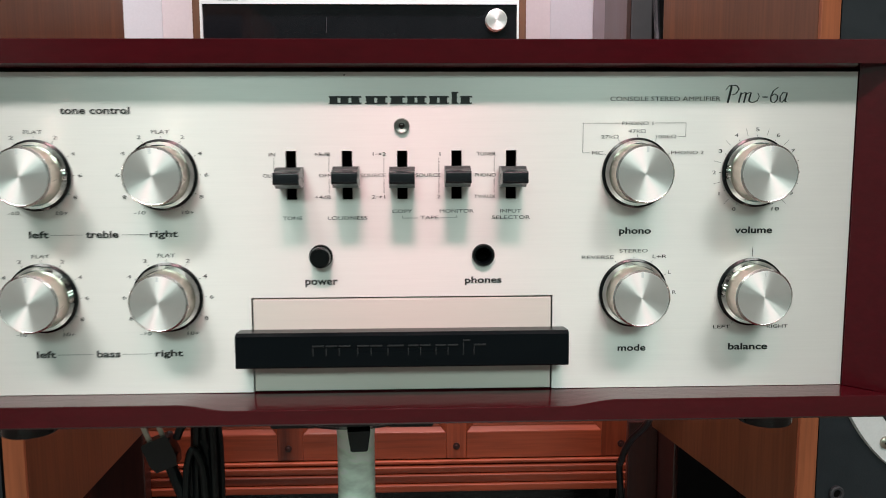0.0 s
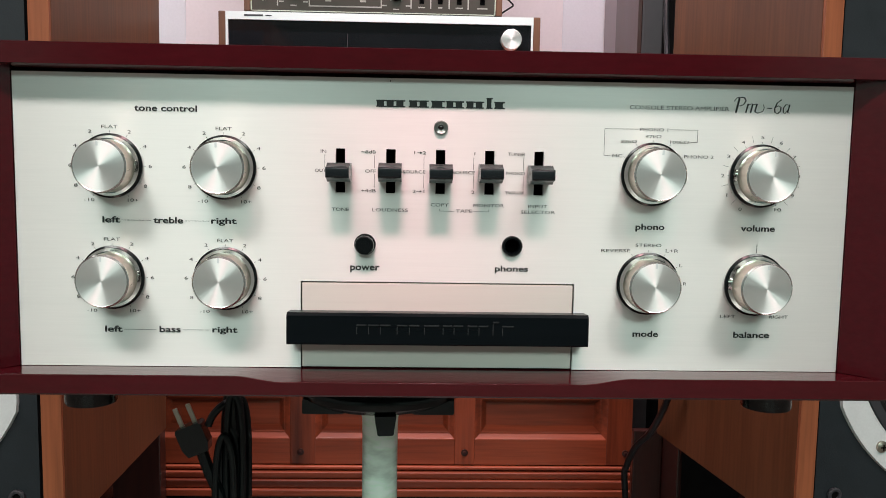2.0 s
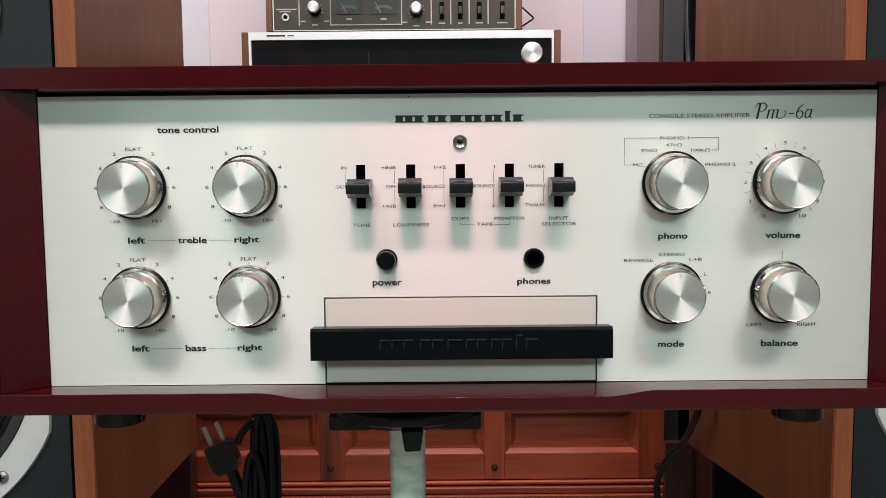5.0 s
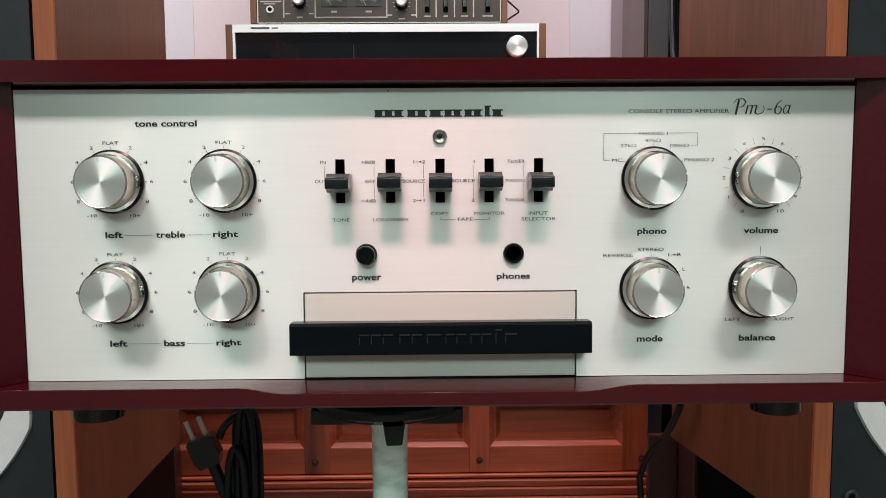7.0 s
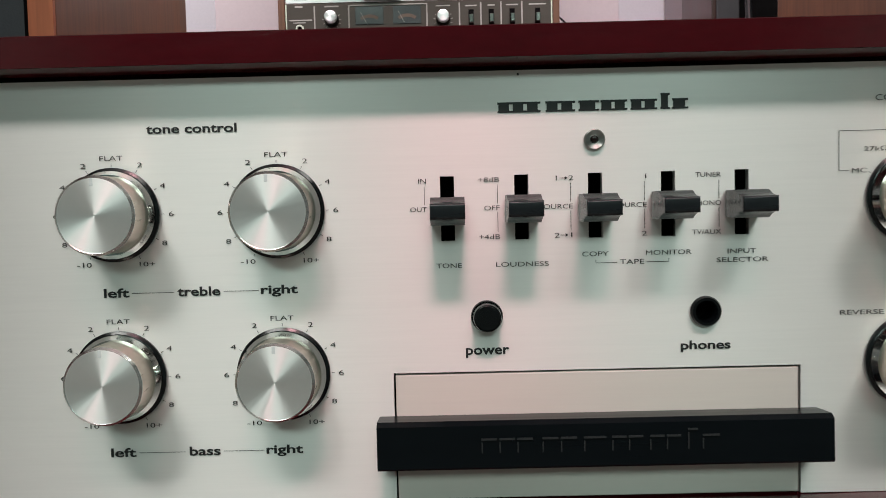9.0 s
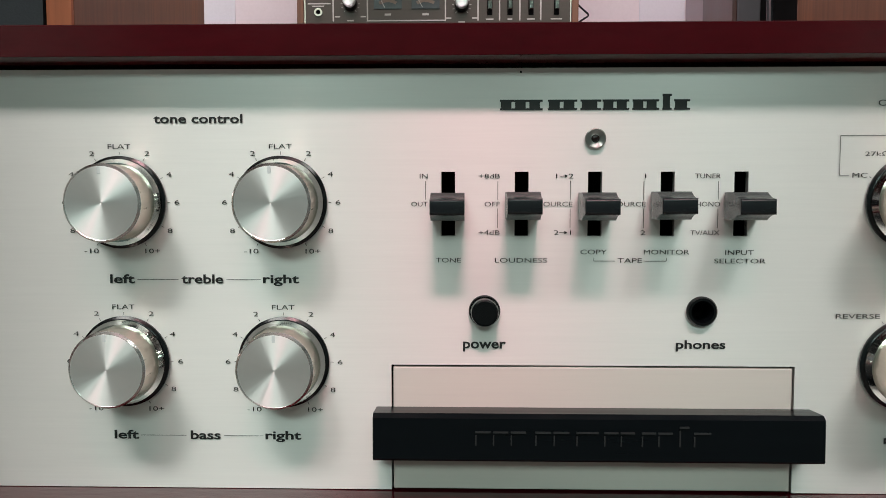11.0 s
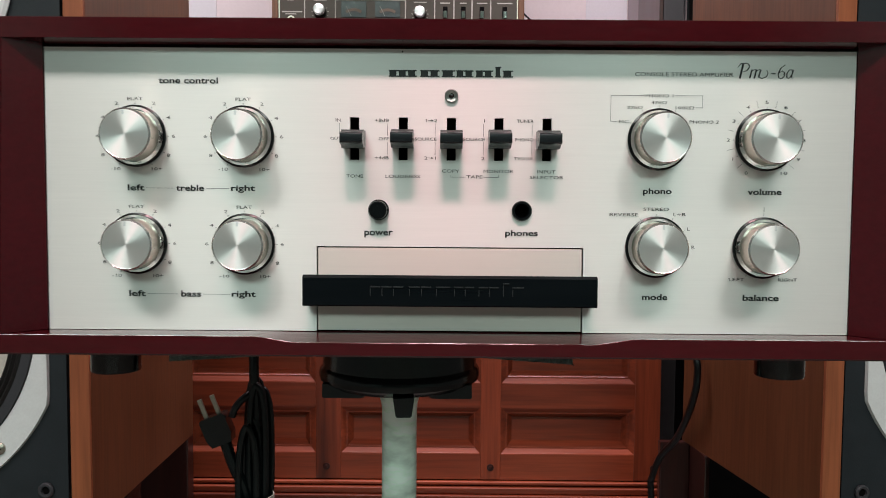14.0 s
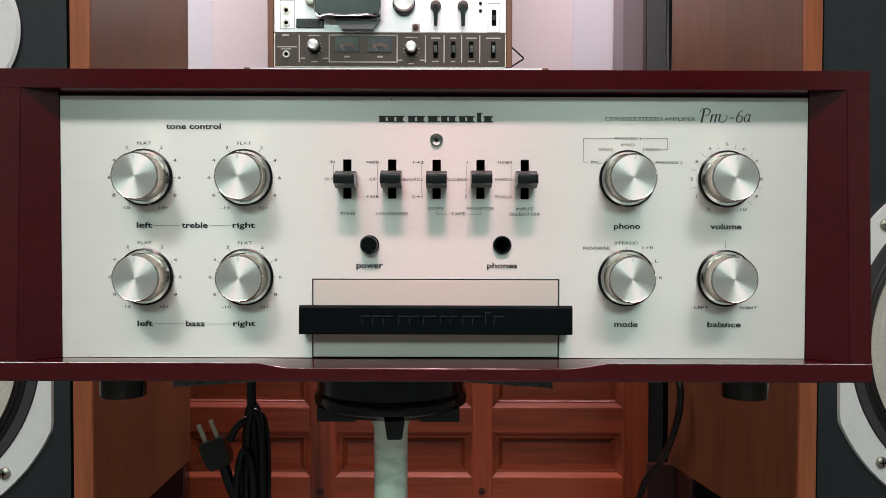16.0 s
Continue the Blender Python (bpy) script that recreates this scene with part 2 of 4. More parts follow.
def box(x0, x1, y0, y1, z0, z1, bevel=0.0, seg=2, bm=None):
    own = bmesh.new()
    bmesh.ops.create_cube(own, size=1)
    for v in own.verts:
        v.co = Vector(((x0 + x1) / 2 + v.co.x * (x1 - x0), (y0 + y1) / 2 + v.co.y * (y1 - y0), (z0 + z1) / 2 + v.co.z * (z1 - z0)))
    if bevel:
        bmesh.ops.bevel(own, geom=own.edges[:], offset=bevel, segments=seg, profile=0.6, affect="EDGES")
    if bm is None:
        return own
    return merge(bm, own)


def merge(bm, other):
    tmp = bpy.data.meshes.new("tmp")
    other.to_mesh(tmp)
    other.free()
    bm.from_mesh(tmp)
    bpy.data.meshes.remove(tmp)
    return bm


def lathe(profile, seg=48, axis="Y", centre=(0, 0, 0), bm=None):
    """Turns (radius, height) pairs round an axis; a radius of 0 closes the end."""
    bm = bm or bmesh.new()
    rings = []
    for r, h in profile:
        ring = []
        for i in range(1 if r == 0 else seg):
            a = 2 * math.pi * i / seg
            c, s = r * math.cos(a), r * math.sin(a)
            p = {"Y": (c, h, s), "Z": (c, s, h), "X": (h, c, s)}[axis]
            ring.append(bm.verts.new(Vector(p) + Vector(centre)))
        rings.append(ring)
    for a, b in zip(rings, rings[1:]):
        for i in range(seg):
            j = (i + 1) % seg
            if len(a) == 1 and len(b) == 1:
                continue
            if len(a) == 1:
                bm.faces.new((a[0], b[i], b[j]))
            elif len(b) == 1:
                bm.faces.new((a[i], a[j], b[0]))
            else:
                bm.faces.new((a[i], a[j], b[j], b[i]))
    return bm


def prism(outline, x0, x1, axis="x", bm=None):
    """Extrudes an outline along an axis. The outline is (y, z) for x, (x, z) for y, (x, y) for z."""
    bm = bm or bmesh.new()
    def at(p, d):
        return {"x": (d, p[0], p[1]), "y": (p[0], d, p[1]), "z": (p[0], p[1], d)}[axis]
    a = [bm.verts.new(at(p, x0)) for p in outline]
    b = [bm.verts.new(at(p, x1)) for p in outline]
    bm.faces.new(a)
    bm.faces.new(b[::-1])
    for i in range(len(a)):
        j = (i + 1) % len(a)
        bm.faces.new((a[i], b[i], b[j], a[j]))
    return bm


def sweep(points, radius, seg=10, bm=None, samples=6):
    """A round cord through the points, smoothed."""
    bm = bm or bmesh.new()
    pts = [Vector(p) for p in points]
    fine = []
    for i in range(len(pts) - 1):
        p0, p1, p2, p3 = pts[max(0, i - 1)], pts[i], pts[i + 1], pts[min(len(pts) - 1, i + 2)]
        for k in range(samples):
            u = k / samples
            fine.append(0.5 * ((2 * p1) + (p2 - p0) * u + (2 * p0 - 5 * p1 + 4 * p2 - p3) * u * u + (3 * p1 - p0 - 3 * p2 + p3) * u ** 3))
    fine.append(pts[-1])
    rings, side = [], None
    for i, p in enumerate(fine):
        d = (fine[min(i + 1, len(fine) - 1)] - fine[max(i - 1, 0)]).normalized()
        if side is None:
            side = d.cross(Vector((0.3, 1, 0.2))).normalized()
        side = (side - d * side.dot(d)).normalized()
        up = d.cross(side)
        rings.append([bm.verts.new(p + radius * (math.cos(2 * math.pi * k / seg) * side + math.sin(2 * math.pi * k / seg) * up)) for k in range(seg)])
    for a, b in zip(rings, rings[1:]):
        for k in range(seg):
            bm.faces.new((a[k], a[(k + 1) % seg], b[(k + 1) % seg], b[k]))
    bm.faces.new(rings[0][::-1])
    bm.faces.new(rings[-1])
    return bm


def plate(x0, x1, z0, z1, y0, y1, holes):
    """An upright plate from y0 (front) to y1 with rectangular openings (x0, x1, z0, z1) right through it."""
    xs = sorted({x0, x1, *(v for h in holes for v in h[:2])})
    zs = sorted({z0, z1, *(v for h in holes for v in h[2:])})
    bm = bmesh.new()
    grid = {}
    def v(i, k, y):
        key = (i, k, y)
        if key not in grid:
            grid[key] = bm.verts.new((xs[i], y, zs[k]))
        return grid[key]
    def solid(i, k):
        if not (0 <= i < len(xs) - 1 and 0 <= k < len(zs) - 1):
            return False
        cx, cz = (xs[i] + xs[i + 1]) / 2, (zs[k] + zs[k + 1]) / 2
        return not any(h[0] < cx < h[1] and h[2] < cz < h[3] for h in holes)
    for i in range(len(xs) - 1):
        for k in range(len(zs) - 1):
            if not solid(i, k):
                continue
            for y in (y0, y1):
                bm.faces.new((v(i, k, y), v(i + 1, k, y), v(i + 1, k + 1, y), v(i, k + 1, y)))
            for di, dk, a, b in ((-1, 0, (i, k), (i, k + 1)), (1, 0, (i + 1, k), (i + 1, k + 1)), (0, -1, (i, k), (i + 1, k)), (0, 1, (i, k + 1), (i + 1, k + 1))):
                if not solid(i + di, k + dk):
                    bm.faces.new((v(*a, y0), v(*b, y0), v(*b, y1), v(*a, y1)))
    return bm


def lettering(text, cx, cz, width, height, y, material, parent, bold=0.0, name="marking", shear=0.0):
    """Printed words on an upright face, fitted to a width and height, centred at (cx, cz)."""
    cu = bpy.data.curves.new(name, "FONT")
    cu.body, cu.size, cu.resolution_u, cu.offset, cu.shear = text, 1.0, 3, bold, shear
    ob = bpy.data.objects.new("lettering_source", cu)
    scene.collection.objects.link(ob)
    bpy.context.view_layer.update()
    mesh = bpy.data.meshes.new_from_object(ob.evaluated_get(bpy.context.evaluated_depsgraph_get()))
    bpy.data.objects.remove(ob)
    mesh.name = name
    co = np.empty(len(mesh.vertices) * 3)
    mesh.vertices.foreach_get("co", co)
    co = co.reshape(-1, 3)
    lo, hi = co.min(0), co.max(0)
    out = np.zeros_like(co)
    out[:, 0] = cx + ((co[:, 0] - lo[0]) / max(hi[0] - lo[0], 1e-6) - 0.5) * width
    out[:, 2] = cz + ((co[:, 1] - lo[1]) / max(hi[1] - lo[1], 1e-6) - 0.5) * height
    out[:, 1] = y
    mesh.vertices.foreach_set("co", out.ravel())
    mesh.materials.clear()
    return part_mesh(name, mesh, material, parent)


def strip(x0, z0, x1, z1, w, y, bm=None, depth=0.0001):
    """A thin printed stroke from one point of an upright face to another."""
    bm = bm or bmesh.new()
    d = Vector((x1 - x0, 0, z1 - z0)).normalized() * 1.0
    s = Vector((-d.z, 0, d.x)) * (w / 2)
    a, b = Vector((x0, y, z0)), Vector((x1, y, z1))
    bm.faces.new([bm.verts.new(p) for p in (a - s, b - s, b + s, a + s)])
    return bm

# ---- the room ----
def structure(name, bm, material, label, category):
    return tagged(part(name, bm, material), label, category, kind="structure")


structure("floor", box(-2.4, 2.4, -6.2, 1.6, -0.1, 0.0), FLOOR, "pale beige tiled floor of the listening room", "floor")
structure("ceiling", box(-2.4, 2.4, -6.2, 1.6, 2.4, 2.5), CEIL, "plain white painted ceiling", "ceiling")
structure("wall_north", box(-2.4, 2.4, 1.35, 1.6, 0.0, 2.4), WALL, "pale pinkish wallpapered wall behind the cabinet", "wall")
structure("wall_south", box(-2.4, 2.4, -6.2, -6.0, 0.0, 2.4), WALL_DIM, "unseen back wall, its green plaster darkened to weaken reflections", "wall")
structure("wall_west", box(-2.4, -2.2, -6.0, 1.35, 0.0, 2.4), WALL_GREEN, "pale green plastered side wall", "wall")
structure("wall_east", box(2.2, 2.4, -6.0, 1.35, 0.0, 2.4), WALL_GREEN, "pale green plastered side wall", "wall")
structure("column", box(0.372, 0.62, 1.20, 1.3468, 0.0, 2.398, 0.006), COLUMN, "grey mauve painted wall projection", "column")

for x0, x1 in ((-1.05, -0.488), (0.286, 0.372)):
    structure("trim", box(x0, x1, 1.3470, 1.3499, 0.0, 2.398, 0.0008), COLUMN_PALE, "pale bluish white wallpaper strip", "wall strip")

# ---- the amplifier ----
Z0 = 0.600
amp = thing("stereo_amplifier", (0, 0.12, 0.589), "silver faced stereo amplifier in a burgundy lacquered wooden case", "amplifier")
FT, FB = -0.0108, -0.0182  # front of the case at its top and bottom; the faceplate lies at y = 0
OX, IX, TOP, BOT = 0.2368, 0.2245, 0.7590, 0.5898
part("case_top", prism([(FT, 0.7487), (FT, TOP - 0.0003), (FT + 0.0003, TOP), (0.29, TOP), (0.29, 0.7487)], -OX, OX), LACQUER, amp)
part("top_lip", prism([(FT + 0.0001, 0.7486), (0.0024, 0.7471), (0.0060, 0.7471), (0.0060, 0.7486)], -IX + 0.0003, IX - 0.0003), LACQUER, amp, "sloped lacquered lip over the faceplate")


def scooped_board():
    """The case's bottom board: its front edge dips between two soft shoulders."""
    bm, rows = bmesh.new(), []
    n = 96
    for i in range(n + 1):
        x = -OX + 2 * OX * i / n
        s = min(max((0.098 - abs(x + 0.001)) / 0.024, 0), 1)
        dip = 0.0030 * s * s * (3 - 2 * s)
        rows.append([bm.verts.new((x, y, z)) for y, z in ((0.29, BOT), (0.29, Z0), (0.003, Z0), (-0.003, Z0 - 0.12 * dip), (FB + 0.0002, Z0 + 0.0002 - dip), (FB, Z0 - 0.0001 - dip), (FB, BOT + 0.001), (FB + 0.001, BOT))])
    for a, b in zip(rows, rows[1:]):
        for k in range(8):
            bm.faces.new((a[k], a[(k + 1) % 8], b[(k + 1) % 8], b[k]))
    bm.faces.new(rows[0])
    bm.faces.new(rows[-1][::-1])
    return bm


part("case_bottom", scooped_board(), LACQUER, amp, smooth=True)
for s in (-1, 1):
    bm = bmesh.new()
    ring = []
    for z, f in ((0.6001, FB + 0.0004), (0.7486, FT)):
        ring.append([bm.verts.new(p) for p in ((s * OX, f, z), (s * OX, 0.29, z), (s * IX, 0.29, z), (s * IX, f, z))])
    bm.faces.new(ring[0]), bm.faces.new(ring[1][::-1])
    for k in range(4):
        bm.faces.new((ring[0][k], ring[0][(k + 1) % 4], ring[1][(k + 1) % 4], ring[1][k]))
    bmesh.ops.bevel(bm, geom=[e for e in bm.edges if abs(e.verts[0].co.z - e.verts[1].co.z) > 0.1], offset=0.0003, segments=2, affect="EDGES")
    part("case_side", bm, LACQUER, amp)
    bm = bmesh.new()
    ring = []
    for i in range(17):
        u = i / 16
        z, f = 0.6003 + 0.1482 * u, FB + 0.0004 + (FT - FB - 0.0001) * u
        ring.append([bm.verts.new(p) for p in ((s * (IX - 0.0002), f, z), (s * (IX - 0.0002), 0.012, z), (s * 0.2084, 0.012, z), (s * 0.2084, -0.0008, z))])
    bm.faces.new(ring[0]), bm.faces.new(ring[-1][::-1])
    for a, b in zip(ring, ring[1:]):
        for k in range(4):
            bm.faces.new((a[k], a[(k + 1) % 4], b[(k + 1) % 4], b[k]))
    part("case_cheek", bm, LACQUER, amp, "sloped lacquered cheek beside the faceplate", smooth=True)
part("case_back", box(-0.226, 0.226, 0.282, 0.289, 0.601, 0.747), BLACK, amp, "black rear panel")
part("chassis", box(-0.2, 0.2, 0.022, 0.27, 0.6005, 0.742), VOID, amp, "dark inner chassis")
# the gap's shade is put in as a black strip
part("shadow_gap", box(-0.2262, 0.2262, 0.0035, 0.009, 0.7462, 0.7478), VOID, amp, "black strip standing in for the shade in the gap over the faceplate")

LEVER_X = (-0.0485, -0.0235, 0.0013, 0.0258, 0.0505)
slots = [(x - 0.00235, x + 0.00235, Z0 + 0.0892, Z0 + 0.1111) for x in LEVER_X]
DOOR = (-0.0682, 0.0702, Z0 + 0.0002, Z0 + 0.0445)
JACK = (0.0380, Z0 + 0.0635)
face = part("faceplate", plate(-0.208, 0.208, Z0 + 0.0002, Z0 + 0.1459, 0.0, 0.003, slots + [DOOR, (JACK[0] - 0.0033, JACK[0] + 0.0033, JACK[1] - 0.0033, JACK[1] + 0.0033)]), BRUSHED, amp, "brushed champagne aluminium front plate")
# black sheet for the shade seen through the plate's openings
part("backing", box(-0.19, 0.19, 0.014, 0.016, Z0 + 0.003, Z0 + 0.142), VOID, amp, "black sheet standing in for the shade behind the openings")
flap = part("flap_door", box(DOOR[0] + 0.0006, DOOR[1] - 0.0006, 0.0002, 0.004, DOOR[2] + 0.0004, DOOR[3] - 0.0007, 0.0004), BRUSHED_FLAP, amp, "brushed champagne aluminium flap door")
H0, H1 = Z0 + 0.0150, Z0 + 0.0299
part("flap_handle", prism([(0.0, H0 + 0.001), (0.0, H1 - 0.0002), (-0.0118, H1 + 0.0008), (-0.0137, H1 - 0.0005), (-0.0141, H0 + 0.0006), (-0.0135, H0)], -0.0733, 0.0755), BLACK_SATIN, flap, "black bar handle")

# knobs: black seat, chromed skirt, satin barrel and spun face


def as_mesh(name, bm, material, smooth=True):
    mesh = bpy.data.meshes.new(name)
    bmesh.ops.recalc_face_normals(bm, faces=bm.faces[:])
    bm.to_mesh(mesh)
    bm.free()
    mesh.materials.append(material)
    if smooth:
        mesh.shade_smooth()
        mesh.set_sharp_from_angle(angle=radians(32))
    return mesh


mm = 0.001
seat_mesh = as_mesh("seat", lathe([(0, -0.2 * mm), (15.9 * mm, -0.2 * mm), (15.9 * mm, -1.0 * mm), (15.0 * mm, -1.6 * mm), (0, -1.6 * mm)], 72), BLACK)
skirt_mesh = as_mesh("skirt", lathe([(0, -1.6 * mm), (14.8 * mm, -1.6 * mm), (14.8 * mm, -2.6 * mm), (13.5 * mm, -4.6 * mm), (0, -4.6 * mm)], 72), CHROME)
barrel_mesh = as_mesh("barrel", lathe([(0, -4.6 * mm), (12.9 * mm, -4.6 * mm), (12.9 * mm, -14.9 * mm), (0, -14.9 * mm)], 72), SATIN)
rim_mesh = as_mesh("rim", lathe([(12.95 * mm, -14.8 * mm), (12.95 * mm, -15.15 * mm), (12.25 * mm, -15.9 * mm), (12.1 * mm, -15.8 * mm)], 72), RIM)
spun_mesh = as_mesh("spun_face", lathe([(12.1 * mm, -15.8 * mm), (0.4 * mm, -15.85 * mm), (0, -15.7 * mm)], 96), SPUN, False)
pointer_mesh = as_mesh("pointer", box(-0.55 * mm, 0.55 * mm, -15.92 * mm, -15.6 * mm, 9.6 * mm, 12.0 * mm, 0.0001, 1), FRAME_WHITE)


def knob(x, z, turn=0.0):
    at = pose(x, 0, z, 0, turn, 0)
    k = part_mesh("knob", barrel_mesh, None, amp, "satin aluminium knob with a spun face", at)
    for name, mesh in (("seat", seat_mesh), ("skirt", skirt_mesh), ("rim", rim_mesh), ("spun_face", spun_mesh), ("pointer", pointer_mesh)):
        part_mesh(name, mesh, None, k, "", at)


TONE = [(-0.1615, Z0 + 0.1007), (-0.1058, Z0 + 0.1007), (-0.1615, Z0 + 0.0453), (-0.1056, Z0 + 0.0453)]
PHONO, VOLUME, MODE, BALANCE = (0.1078, Z0 + 0.1007), (0.1630, Z0 + 0.1007), (0.1076, Z0 + 0.0453), (0.1630, Z0 + 0.0453)
for (x, z), turn in zip(TONE + [PHONO, VOLUME, MODE, BALANCE], (-3, -2, -2, 0, 4, 3, 0, 2)):
    knob(x, z, turn)

# lever switches
def lever_outline():
    """Side view: parallel flanks, then hollow cheeks that run out to a narrower front."""
    half = [(0.0, 4.5), (-9.0, 4.6)] + [(-9.0 - 8.0 * i / 8, 2.5 + 2.1 * (1 - i / 8) ** 2.2) for i in range(1, 9)] + [(-17.5, 2.1)]
    return [(y * mm, -z * mm) for y, z in half] + [(y * mm, z * mm) for y, z in half[::-1]]


lever_bm = prism(lever_outline(), -5.6 * mm, 5.6 * mm)
bmesh.ops.bevel(lever_bm, geom=[e for e in lever_bm.edges if all(v.co.y < -17.2 * mm for v in e.verts)], offset=0.45 * mm, segments=3, profile=0.5, affect="EDGES")
lever_mesh = as_mesh("lever", lever_bm, LEVER_BLACK)
stem_mesh = as_mesh("stem", box(-1.9 * mm, 1.9 * mm, -0.5 * mm, 13 * mm, -3 * mm, 3 * mm), BLACK)
for x, dz in zip(LEVER_X, (0.0, 0.0003, 0.0001, 0.0004, 0.0002)):
    at = Matrix.Translation((x, -0.0006, Z0 + 0.0994 + dz))
    lv = part_mesh("lever", lever_mesh, None, amp, "black plastic lever switch", at)
    part_mesh("stem", stem_mesh, None, lv, "", at)

# power button, headphone jack and indicator
PB = (-0.0360, Z0 + 0.0635)
btn = part("power_button", lathe([(0, -0.0066), (0.0040, -0.0066), (0.0045, -0.0062), (0.0047, -0.0054), (0.0047, 0.0)], 40, centre=(PB[0], 0, PB[1])), BLACK, amp, "round black push button", smooth=True)
part("collar", lathe([(0.0048, -0.0002), (0.0054, -0.0002), (0.0054, -0.0013), (0.0051, -0.0018), (0.0048, -0.0018), (0.0048, -0.0002)], 40, centre=(PB[0], 0, PB[1])), BLACK, btn, smooth=True)
jack = part("headphone_jack", lathe([(0.0052, -0.0002), (0.0052, -0.0012), (0.0047, -0.0020), (0.0038, -0.0020), (0.0033, -0.0012), (0.0032, 0.010)], 40, centre=(JACK[0], 0, JACK[1])), BLACK, amp, "black headphone socket", smooth=True)
part("bore", lathe([(0.0033, 0.009), (0, 0.0095)], 24, centre=(JACK[0], 0, JACK[1])), VOID, jack)
LX, LZ = 0.0012, Z0 + 0.1222
led = part("indicator", lathe([(0.0035, -0.0001), (0.0035, -0.0012), (0.0031, -0.0016), (0.0016, -0.0006), (0.0014, -0.0006)], 40, centre=(LX, 0, LZ)), SPUN_DARK, amp, "small spun metal indicator bezel")
part("lens", lathe([(0.0014, -0.0006), (0.0009, -0.0013), (0, -0.0016)], 20, centre=(LX, 0, LZ)), LED, led, smooth=True)
for s in (-1, 1):
    part("foot", lathe([(0, 0.5895), (0.0135, 0.5895), (0.0135, 0.5724), (0.0131, 0.5716), (0, 0.5715)], 40, "Z", (s * 0.187, 0.034, 0)), BLACK, amp, "round black plastic foot", smooth=True)
    part("foot", lathe([(0, 0.5895), (0.0135, 0.5895), (0.0135, 0.5724), (0.0131, 0.5716), (0, 0.5715)], 40, "Z", (s * 0.187, 0.25, 0)), BLACK, amp, "round black plastic foot", smooth=True)

# printing on the faceplate
PY = -0.00025


def word(text, x, z, w, h=1.6, bold=-0.001, material=INK):
    lettering(text, x * mm, Z0 + z * mm, w * mm, h * mm, PY, material, face, bold)


def rule(x0, z0, x1, z1, w=0.22):
    part("marking", strip(x0 * mm, Z0 + z0 * mm, x1 * mm, Z0 + z1 * mm, w * mm, PY), INK, face)


def tick(cx, cz, deg, r0=16.3, r1=17.3, w=0.17):
    a = radians(deg)
    rule(cx + r0 * math.sin(a), cz + r0 * math.cos(a), cx + r1 * math.sin(a), cz + r1 * math.cos(a), w)


for kx, kz in TONE:
    cx, cz = kx / mm, (kz - Z0) / mm
    word("FLAT", cx, cz + 19.1, 7.9)
    for s in (-1, 1):
        word("2", cx + s * 9.6, cz + 16.7, 1.7)
        word("4", cx + s * 17.0, cz + 9.6, 1.8)
        word("6", cx + s * 19.6, cz, 1.7)
        word("8", cx + s * 17.0, cz - 9.8, 1.7)
        for d in (30, 60, 90, 120, 150):
            tick(cx, cz, s * d)
    word("-10", cx - 10.6, cz - 16.8, 5.0)
    word("10+", cx + 10.8, cz - 16.8, 5.2)
    tick(cx, cz, 0)
BOLD = 0.024
word("tone control", -134, 129.2, 30.6, 3.1, BOLD)
for z, mid, w in ((74.2, "treble", 14.6), (19.2, "bass", 10.6)):
    word("left", -161.6, z, 8.7, 3.2, BOLD)
    word(mid, -133.6, z, w, 3.2, BOLD)
    word("right", -106.2, z - 0.4, 12.6, 4.0, BOLD)
    rule(-156.4, z - 0.2, -142 + (1.6 if mid == "bass" else 0), z - 0.2, 0.16)
    rule(-125.2 - (2 if mid == "bass" else 0), z - 0.2, -113.2, z - 0.2, 0.16)
word("power", -36, 51.0, 14.8, 3.5, BOLD)
word("phones", 38, 51.6, 16.9, 4.0, BOLD)
word("phono", 107.8, 73.8, 14.8, 4.0, BOLD)
word("volume", 163, 74.2, 17.6, 3.2, BOLD)
word("mode", 107.6, 19.3, 13.2, 3.2, BOLD)
word("balance", 162.6, 19.3, 18.8, 3.2, BOLD)
word("TONE", -48.4, 80.9, 8.6)
word("LOUDNESS", -23.6, 80.9, 17.8)
word("COPY", 1.1, 83.8, 9.0)
word("MONITOR", 25.8, 83.8, 15.4)
word("TAPE", 13.4, 80.9, 8.2)
rule(1.2, 81.8, 1.2, 80.7, 0.18), rule(1.2, 80.7, 8.4, 80.7, 0.18), rule(25.8, 81.8, 25.8, 80.7, 0.18), rule(18.4, 80.7, 25.8, 80.7, 0.18)
word("INPUT", 50.4, 83.7, 9.6)
word("SELECTOR", 50.6, 80.8, 17.4)
